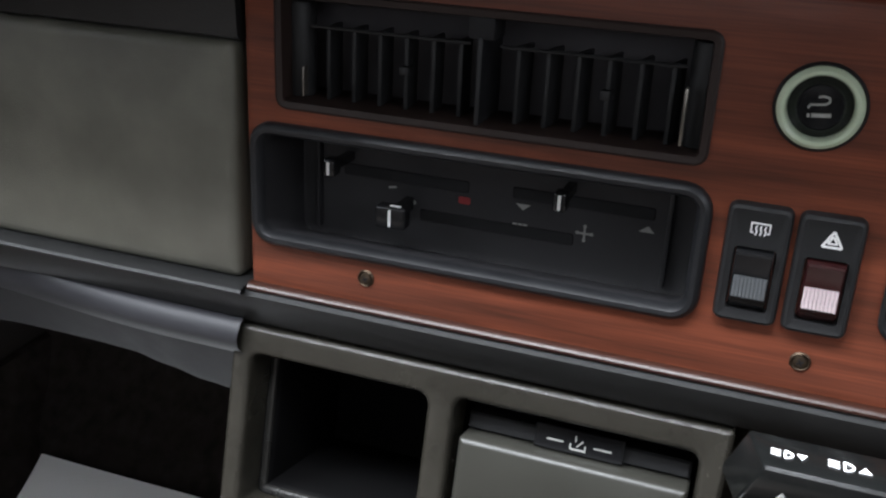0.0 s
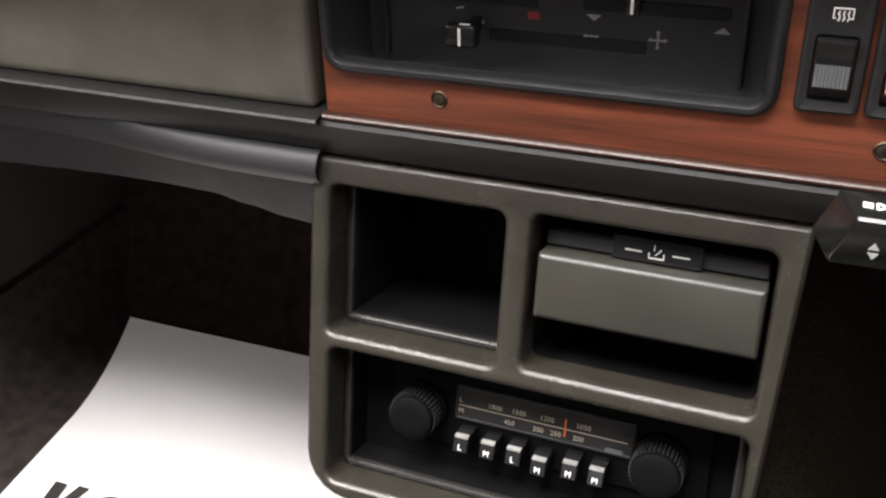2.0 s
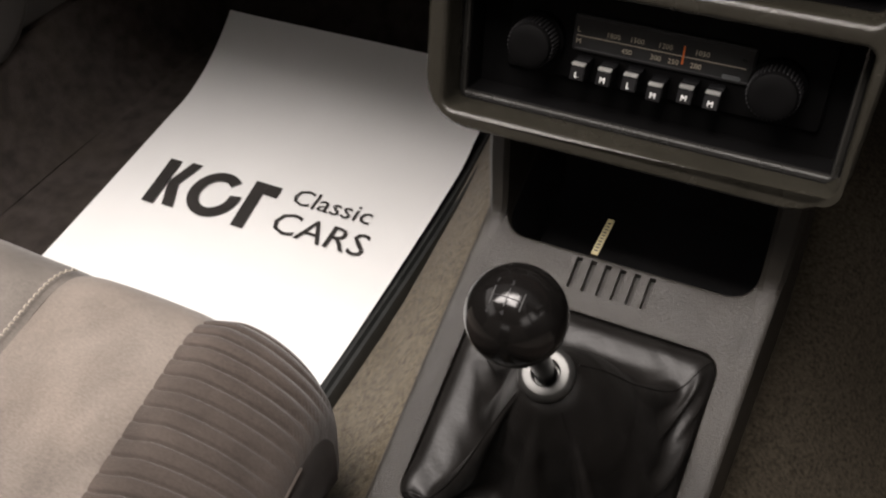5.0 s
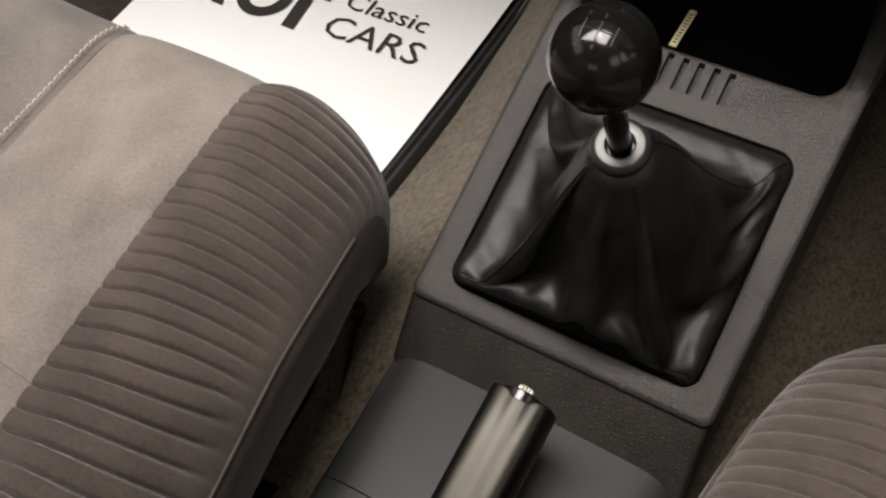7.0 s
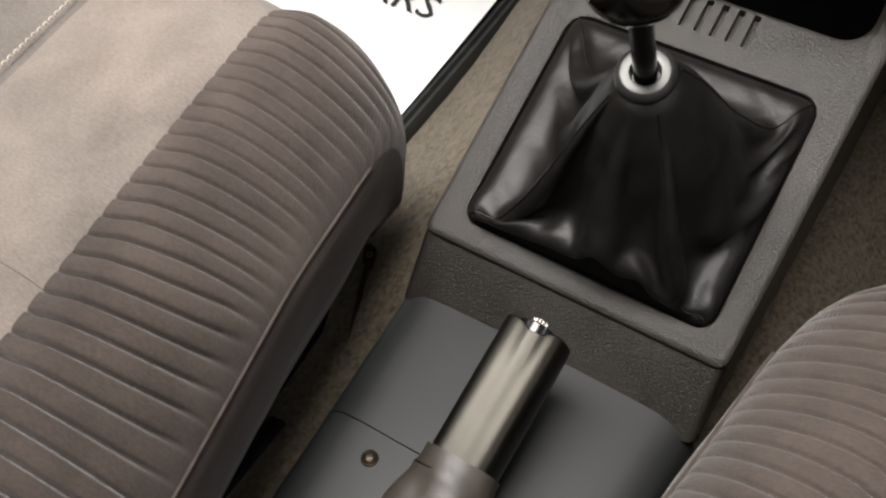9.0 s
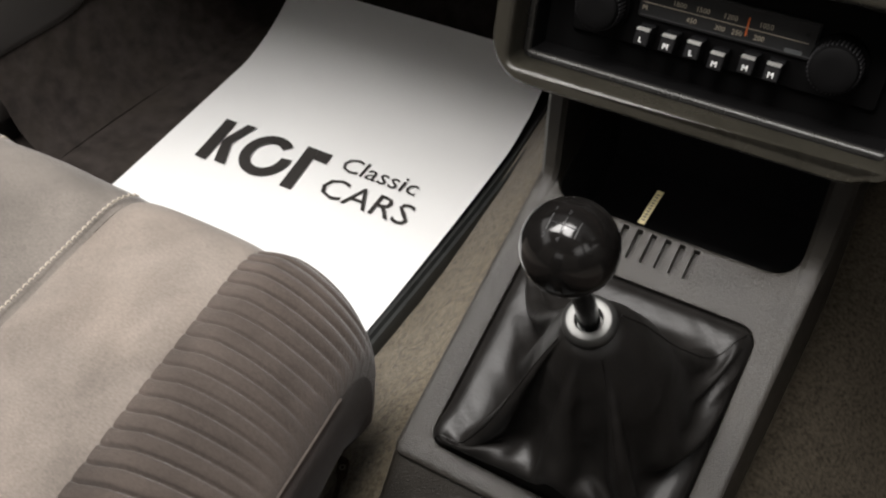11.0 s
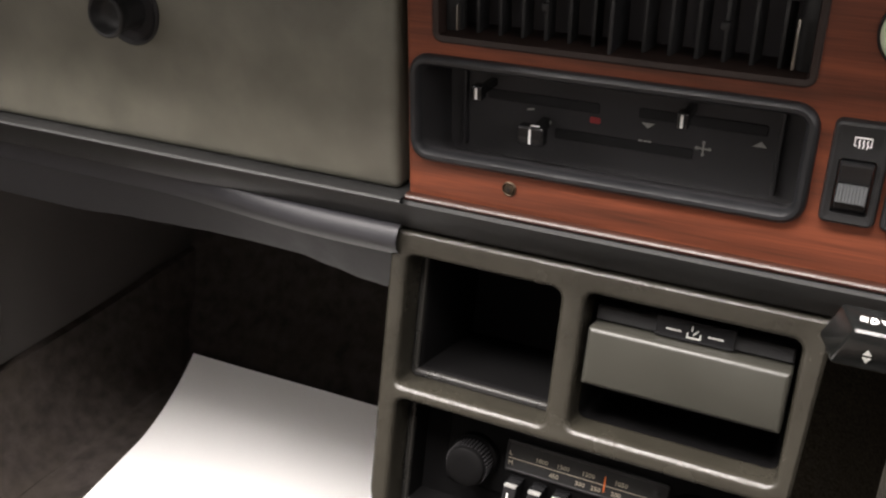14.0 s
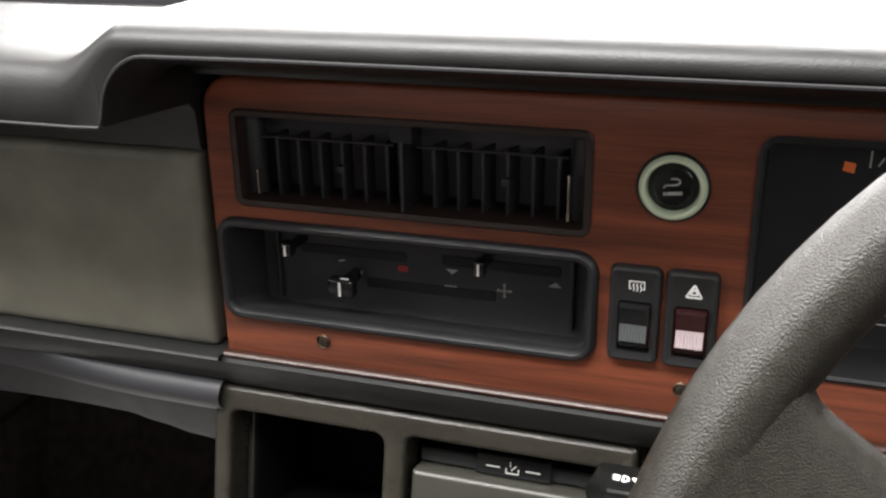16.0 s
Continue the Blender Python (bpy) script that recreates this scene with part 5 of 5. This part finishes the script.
def seat(name, label, mirror, shift):
    top = thing(name, label, "car seat", (SEAT_MID if not mirror else 2 * MID - SEAT_MID, 0.0, 0.08))
    fx = (lambda x: x) if not mirror else (lambda x: 2 * MID - x + shift)

    def V(x, y, z):
        return Vector((fx(x), y, z))

    def half(flip):
        hx = (lambda x: x) if not flip else (lambda x: 2 * SEAT_MID - x)
        # ribbed bolster
        bm = bmesh.new()
        ny, ns = 1200, 52
        pitch = 0.0108
        loops = []
        for j in range(ny + 1):
            y = -0.20 + (Y_FRONT + 0.20) * j / ny
            loop = []
            for i in range(ns + 1):
                s = i / ns
                yy = y - front_inset(s) * max(0.0, min(1.0, (y - 0.02) / 0.20))
                ex, bx = edge_x(yy), border_x(yy)
                x = ex + (bx - ex) * s
                z = seat_z(s, y)
                u = (x - bx) / 0.0715
                ph = ((yy - 0.0715 * np.interp(y, (-0.2, -0.03, 0.006, 0.06, 0.11, 0.16, 0.25), (0.0, 0.15, 0.28, 0.43, 0.36, 0.24, 0.22)) * (0.5 * u + 0.5 * u * abs(u))) / pitch) % 1.0
                groove = -0.0034 * math.exp(-((min(ph, 1 - ph)) / 0.080) ** 2) + 0.0018 * (math.sin(math.pi * ph) - 0.5)
                groove *= float(np.interp(y, (0.03, 0.11, 0.17, 0.20), (1.0, 0.55, 0.55, 0.8)))
                groove *= min(1.0, 8 * s) * min(1.0, 0.35 + 8 * (1 - s))
                # push along the bolster's own slope
                run = bx - ex
                rise = (seat_z(min(0.999, s + 0.02), y) - seat_z(max(0.0, s - 0.02), y)) / (min(0.999, s + 0.02) - max(0.0, s - 0.02))
                n = Vector((rise, -run)).normalized()
                loop.append(V(hx(x + n.x * groove), yy, z + n.y * groove))
            loops.append(loop)
        loft(bm, loops, close=False)
        part("ribbed_bolster", bm, M_RIB, top, "grey-brown ribbed velour bolster", smooth=80)
        # plain strip between the ribs and the stitched seam
        bm = bmesh.new()
        loops = []
        for j in range(91):
            y = 0.012 + (Y_FRONT - 0.012) * j / 90
            loop = []
            for i in range(17):
                s = i / 16
                bx, sx_ = border_x(y), seam_x(y)
                x = bx + (sx_ - bx) * s
                puff = 0.0035 * math.sin(math.pi * s) - 0.0018 * math.exp(-((s - 1) / 0.05) ** 2) - 0.002 * math.exp(-(s / 0.05) ** 2)
                puff += 0.0016 * noise.noise(Vector((x * 18, y * 18, 2)))
                puff -= 0.003 * math.exp(-((y - 0.012) / 0.006) ** 2)
                loop.append(V(hx(x), y, seat_z(1 + 0.4 * s, y) + puff))
            loops.append(loop)
        loft(bm, loops, close=False)
        part("plain_panel", bm, M_VELOUR, top, "beige velour panel", smooth=80)
        bm = bmesh.new()
        loops = []
        for j in range(60):
            y = -0.30 + (0.012 + 0.30) * j / 59
            loop = []
            for i in range(17):
                s = i / 16
                bx, sx_ = border_x(y), seam_x(y)
                x = bx + (sx_ - bx) * s
                puff = 0.0035 * math.sin(math.pi * s) - 0.0018 * math.exp(-((s - 1) / 0.05) ** 2) - 0.002 * math.exp(-(s / 0.05) ** 2)
                puff += 0.0016 * noise.noise(Vector((x * 18, y * 18, 5))) - 0.003 * math.exp(-((y - 0.012) / 0.006) ** 2)
                loop.append(V(hx(x), y, seat_z(1 + 0.4 * s, y) + puff))
            loops.append(loop)
        loft(bm, loops, close=False)
        part("rear_panel", bm, M_VELOUR, top, "pale beige velour rear panel", smooth=80)
        # stitches
        bm = bmesh.new()
        for r in (0.0045,):
            y = -0.25
            while y < 0.222:
                x = seam_x(y) - r
                z = seat_z(1.45, y) + 0.0030
                z2 = seat_z(1.45, y + 0.003) + 0.0030
                tube(bm, [V(hx(x), y, z - 0.0006), V(hx(x - 0.0004), y + 0.001, z + 0.0003), V(hx(x - 0.0004), y + 0.0024, z2 + 0.0003), V(hx(x), y + 0.0034, z2 - 0.0006)], 0.00060, 5)
                y += 0.0048
        part("stitching", bm, M_STITCH, top, "row of pale stitches", smooth=60)
        # piping and side cloth
        bm = bmesh.new()
        pts = []
        for j in range(60):
            y = -0.20 + (Y_FRONT - 0.004 + 0.20) * j / 59
            yy = y - front_inset(0) * max(0.0, min(1.0, (y - 0.02) / 0.20))
            pts.append(V(hx(edge_x(yy) + 0.0006), yy, seat_z(0, y)))
        tube(bm, pts[:-5], 0.0009, 8)
        part("piping", bm, M_PIPING, top, "worn tan piping")
        bm = bmesh.new()
        loops = []
        for j in range(321):
            y = -0.20 + (Y_FRONT + 0.20) * j / 320
            yy = y - front_inset(0) * max(0.0, min(1.0, (y - 0.02) / 0.20))
            z0 = seat_z(0, y)
            x0 = edge_x(yy)
            w = 0.0015 * noise.noise(Vector((0, y * 20, 1)))
            g = 1 - max(0.0, min(1.0, (y - 0.17) / 0.07))
            c = 0.008 * max(0.0, min(1.0, (y - 0.10) / 0.14)) ** 2
            loops.append([V(hx(x0), yy, z0), V(hx(x0 + (0.003 + w) * g), yy, z0 - 0.008), V(hx(x0 - 0.001 - w * g), yy - c * 0.3, z0 - 0.030), V(hx(x0 - w * g - 0.008), yy - c * 0.8, (z0 + 0.09) / 2 - 0.01), V(hx(x0 - 0.024), yy - c * 1.3, 0.088), V(hx(x0 - 0.048), yy - c * 1.5, 0.080)])
        loft(bm, loops, close=False)
        part("side_panel", bm, M_SIDE, top, "brown cloth side panel", smooth=80)

    half(False)
    half(True)
    # centre panel
    bm = bmesh.new()
    loops = []
    for j in range(110):
        y = -0.30 + (Y_FRONT + 0.30) * j / 109
        loop = []
        for i in range(25):
            s = i / 24
            a, b = seam_x(y), 2 * SEAT_MID - seam_x(y)
            x = a + (b - a) * s
            puff = 0.004 * math.sin(math.pi * s) - 0.0018 * math.exp(-(s / 0.035) ** 2) - 0.0018 * math.exp(-((s - 1) / 0.035) ** 2)
            puff += 0.0016 * noise.noise(Vector((x * 18, y * 18, 9)))
            loop.append(V(x, y, seat_z(1.4 + 0.2 * math.sin(math.pi * s), y) + puff))
        loops.append(loop)
    loft(bm, loops, close=False)
    part("centre_panel", bm, M_VELOUR2, top, "taupe velour centre panel", smooth=80)
    bm = bmesh.new()
    loops = []
    plan = []
    for j in range(25):
        q = j / 24
        yy = Y_FRONT - front_inset(q)
        plan.append((edge_x(yy) + (border_x(yy) - edge_x(yy)) * q, yy, seat_z(q, Y_FRONT) + 0.001, 1 - q))
    plan += [(SEAT_MID, Y_FRONT, seat_z(1.2, Y_FRONT) + 0.001, 0.0)]
    plan += [(2 * SEAT_MID - x, y, z, e) for x, y, z, e in reversed(plan[:-1])]
    for x, y, z, e in plan:
        side = (1 if x < SEAT_MID else -1) * e
        loops.append([V(x, y, z), V(x + side * 0.004, y - 0.001, 0.12), V(x + side * 0.022, y - 0.014 + 0.004 * e, 0.088), V(x + side * 0.04, y - 0.03, 0.080)])
    loft(bm, loops, close=False)
    part("front_panel", bm, M_SIDE, top, "brown cloth front panel", smooth=80)
    bm = bmesh.new()
    box(bm, min(fx(-0.262), fx(-0.62)), max(fx(-0.262), fx(-0.62)), -0.35, 0.17, 0.04, 0.085, 0.004)
    part("seat_frame", bm, M_DEEP, top)
    # backrest
    bm = bmesh.new()
    t = bmesh.new()
    box(t, -0.25, 0.25, -0.06, 0.06, 0.0, 0.56, 0.045, 4)
    merge(bm, t, Matrix.Translation((fx(SEAT_MID), -0.40, 0.22)) @ Matrix.Rotation(radians(18), 4, "X"))
    part("backrest", bm, M_VELOUR2, top, "taupe velour backrest")
    return top


seat("passenger_seat", "beige velour car seat with ribbed brown side bolsters", False, 0)
seat("driver_seat", "beige velour driver's seat with ribbed brown bolsters", True, 0.004)

# seat runners and lever
for x0, nm in ((-0.232, "passenger"), (0.115, "driver")):
    rail = thing("seat_runner", "black steel seat runner on the carpet", "seat rail", (x0, 0.0, 0.0), "seat runners")
    bm = bmesh.new()
    box(bm, x0 - 0.008, x0 + 0.008, -0.30, 0.215, 0.020, 0.034, 0.0015)
    part("channel", bm, M_GLOSS, rail)
    bm = bmesh.new()
    side = 1 if nm == "passenger" else -1
    tx = -0.2035 if nm == "passenger" else 0.0595
    section = [(-0.0095, 0.020), (-0.0100, 0.040), (-0.0085, 0.0425), (-0.0030, 0.0432), (-0.0005, 0.0452), (0.0010, 0.0456), (0.0022, 0.0446), (0.0036, 0.0424), (0.0078, 0.0415), (0.0092, 0.0395), (0.0095, 0.020)]
    loft(bm, [[Vector((tx + side * u * f, y, z)) for u, z in section] for y, f in ((-0.30, 1.0), (0.083, 1.0), (0.0846, 0.97), (0.0852, 0.90))], True, True, True)
    part("slide", bm, M_GLOSS, rail, "glossy black pressed steel slide with a ridge along its top")
    bm = bmesh.new()
    box(bm, x0 - 0.006, x0 + 0.006, 0.15, 0.18, -0.004, 0.024, 0.001)
    part("foot", bm, M_GLOSS, rail)
    bm = bmesh.new()
    box(bm, x0 - 0.006, x0 + 0.006, -0.25, -0.22, -0.004, 0.024, 0.001)
    part("foot", bm, M_GLOSS, rail)
    lx = tx - side * 0.0075
    to_lever = lambda u, v, d: Vector((lx - side * (0.42 * (v - 0.18) + u), v, 0.050 + 0.10 * (v - 0.18) + d))
    bm = bmesh.new()
    prism(bm, [(-0.0016, 0.120), (0.0016, 0.120), (0.0020, 0.205), (0.0046, 0.209), (0.0050, 0.219), (0.0030, 0.222), (-0.0030, 0.222), (-0.0050, 0.219), (-0.0046, 0.209), (-0.0020, 0.205)], to_lever, -0.0015, 0.0015)
    lever_arm = part("release_lever", bm, M_BRASSY, rail, "thin dark metal release lever with a holed end plate")
    bm = bmesh.new()
    lathe(bm, to_lever(0, 0.2145, 0.0016), (0, 0, 1), [(0.0024, -0.0004), (0.0024, 0.0003), (0.0016, 0.0004), (0.0013, -0.0002)], 14)
    part("pivot_eyelet", bm, M_STEEL, lever_arm)
    bm = bmesh.new()
    prism(bm, [(-0.0085, 0.166), (0.001, 0.164), (0.001, 0.192), (-0.003, 0.196), (-0.0085, 0.192), (-0.0055, 0.187), (-0.0085, 0.182), (-0.0055, 0.177), (-0.0085, 0.172)], to_lever, -0.008, -0.005)
    part("toothed_bracket", bm, M_BRASSY, rail, "dark toothed catch plate")

# ---- steering wheel and stalk ----
WX, WYC, WZ, WR = 0.241, 0.135, 0.610, 0.1640
wheel = thing("steering_wheel", "thick grey-brown grained steering wheel", "steering wheel", (WX, WYC, WZ))
wt = Matrix.Translation((WX, WYC, WZ)) @ Matrix.Rotation(radians(65), 4, "X")
bm = bmesh.new()
tube(bm, [wt @ Vector((WR * math.cos(2 * math.pi * k / 96), WR * math.sin(2 * math.pi * k / 96), 0)) for k in range(96)], 0.0109, 24, closed=True)
part("rim", bm, M_WHEEL, wheel, "thick grained rim", smooth=80)


def spoke(s):
    """A broad padded spoke whose front runs smoothly into the rim."""
    bm = bmesh.new()
    loops = []
    for k in range(41):
        t = k / 40
        hi = 0.0292 + 0.053 * t + 0.011 * (max(0.0, t - 0.85) / 0.15) ** 2
        lo = -0.034 - 0.030 * t - 0.011 * (max(0.0, t - 0.85) / 0.15) ** 2
        front = -0.016 + 0.0255 * t ** 1.4
        loop = []
        prof = [(hi - 0.004, front - 0.020), (hi - 0.0005, front - 0.011), (hi, front - 0.0075), (hi - 0.0008, front - 0.0040), (hi - 0.0030, front - 0.0012), (hi - 0.0065, front)]
        n = 9
        prof += [(hi - 0.0065 + (lo - hi + 0.013) * i / n, front + 0.002 * math.sin(math.pi * i / n)) for i in range(1, n)]
        prof += [(lo + 0.0065, front), (lo + 0.0030, front - 0.0012), (lo + 0.0008, front - 0.0040), (lo, front - 0.0075), (lo + 0.0005, front - 0.011), (lo + 0.004, front - 0.020)]
        for v, d in prof:
            end = math.sqrt(max(1e-5, WR * WR - v * v)) - 0.003
            loop.append(wt @ Vector((s * (0.045 + (end - 0.045) * t), v, d)))
        loops.append(loop)
    loft(bm, loops, True)
    return part("spoke", bm, M_WHEEL, wheel, "broad padded spoke", smooth=60)


spoke(-1)
spoke(1)
bm = bmesh.new()
lathe(bm, wt @ Vector((0, 0, -0.05)), wt.to_3x3() @ Vector((0, 0, 1)), [(0.040, 0.0), (0.060, 0.010), (0.062, 0.035), (0.052, 0.046), (0.02, 0.050)], 40)
part("hub_pad", bm, M_WHEEL, wheel)
bm = bmesh.new()
lathe(bm, wt @ Vector((0, 0, -0.05)), wt.to_3x3() @ Vector((0, 0, -1)), [(0.034, 0.0), (0.036, 0.02), (0.036, 0.20)], 28)
part("column", bm, M_BLACK, wheel)

stalk = thing("indicator_stalk", "chunky black light and indicator stalk with white symbols", "control stalk", (0.10, 0.26, 0.58))
SO = Vector((0.0528, 0.2450, 0.5932))  # where the front and top faces meet, at the chamfered end
ST = Vector((0.0, 0.90, -0.02)).normalized()   # along the top face, away from the seats
SF = Vector((0.0, 0.10, -1.0)).normalized()    # down the front face


def to_stalk(u, v, d):
    return SO + Vector((u, 0, 0)) + ST * v + SF * d


def stalk_top(u, v, d):
    return SO + Vector((u, 0, 0)) + ST * v + ST.cross(Vector((1, 0, 0))).normalized() * -d


def stalk_front(u, v, d):
    return SO + Vector((u, 0, 0)) - SF * v + Vector((0, -1, 0)) * d


bm = bmesh.new()
loops = []
ENDS = (0.0048, 0.0048, 0.0002, 0.0002, -0.0040, -0.0040, 0.0005, 0.0005)
SECTION = ((0.0008, 0.0), (0.0, 0.0008), (0.0, 0.0135), (0.0014, 0.0150), (0.0165, 0.0150), (0.0175, 0.0135), (0.0175, 0.0012), (0.0163, 0.0))
for back, k in ((-0.0010, 0.84), (-0.0007, 0.94), (0.0, 1.0), (None, 1.0)):
    loops.append([to_stalk(0.075 if back is None else u + back, 0.0087 + (v - 0.0087) * k, 0.0075 + (d - 0.0075) * k) for u, (v, d) in zip(ENDS, SECTION)])
loft(bm, loops, True, True, True)
bmesh.ops.bevel(bm, geom=[e for e in bm.edges if len(e.link_faces) == 2 and e.calc_face_angle() > 0.5], offset=0.0006, segments=2, affect="EDGES", profile=0.5)
lever = part("lever_head", bm, M_STALK, stalk, "black angular lever head", smooth=42)


def lamp_mark(x, v, s, to, name, arrow):
    dome = [(x + 0.0002 + 0.0019 * s * math.cos(radians(a)), v + 0.0017 * s * math.sin(radians(a))) for a in range(-90, 91, 30)]
    q = [bar(*a, *b, 0.00055) for a, b in zip(dome, dome[1:] + dome[:1])]
    q += [bar(x - 0.0008 * s, v + dv, x - 0.0032 * s, v + dv + 0.0004, 0.00035) for dv in (-0.0012 * s, 0.0, 0.0012 * s)]
    q.append([(x + 0.0030 * s, v + 0.0013), (x + 0.0056 * s, v + 0.0013), (x + 0.0043 * s, v - 0.0012)] if arrow < 0 else [(x + 0.0030 * s, v - 0.0013), (x + 0.0056 * s, v - 0.0013), (x + 0.0043 * s, v + 0.0012)])
    sign(q, to, M_WHITE, lever, name, out=0.0002, base=0.00012)


lamp_mark(0.0088, 0.0078, 1.0, stalk_top, "light_symbol", -1)
lamp_mark(0.0228, 0.0082, 1.15, stalk_top, "light_symbol", 1)
sign([[(0.0084, -0.0086), (0.0110, -0.0086), (0.0097, -0.0066)], [(0.0084, -0.0096), (0.0110, -0.0096), (0.0097, -0.0116)]], stalk_front, M_PRINTGREY, lever, "arrow_symbol", out=0.0002, base=0.0001)
HORN = [(0.0212, -0.0078), (0.0236, -0.0096), (0.0274, -0.0088), (0.0274, -0.0112), (0.0236, -0.0104), (0.0216, -0.0122)]
sign([bar(*a, *b, 0.0007) for a, b in zip(HORN, HORN[1:] + HORN[:1])] + [circle(0.0246, -0.0110, 0.0012, 10)], stalk_front, M_PRINTGREY, lever, "horn_symbol", out=0.0002, base=0.0001)
bm = bmesh.new()
tube(bm, [to_stalk(0.074, 0.008, 0.007), to_stalk(0.17, 0.03, 0.01)], 0.007, 12)
part("lever_arm", bm, M_BLACK, stalk)
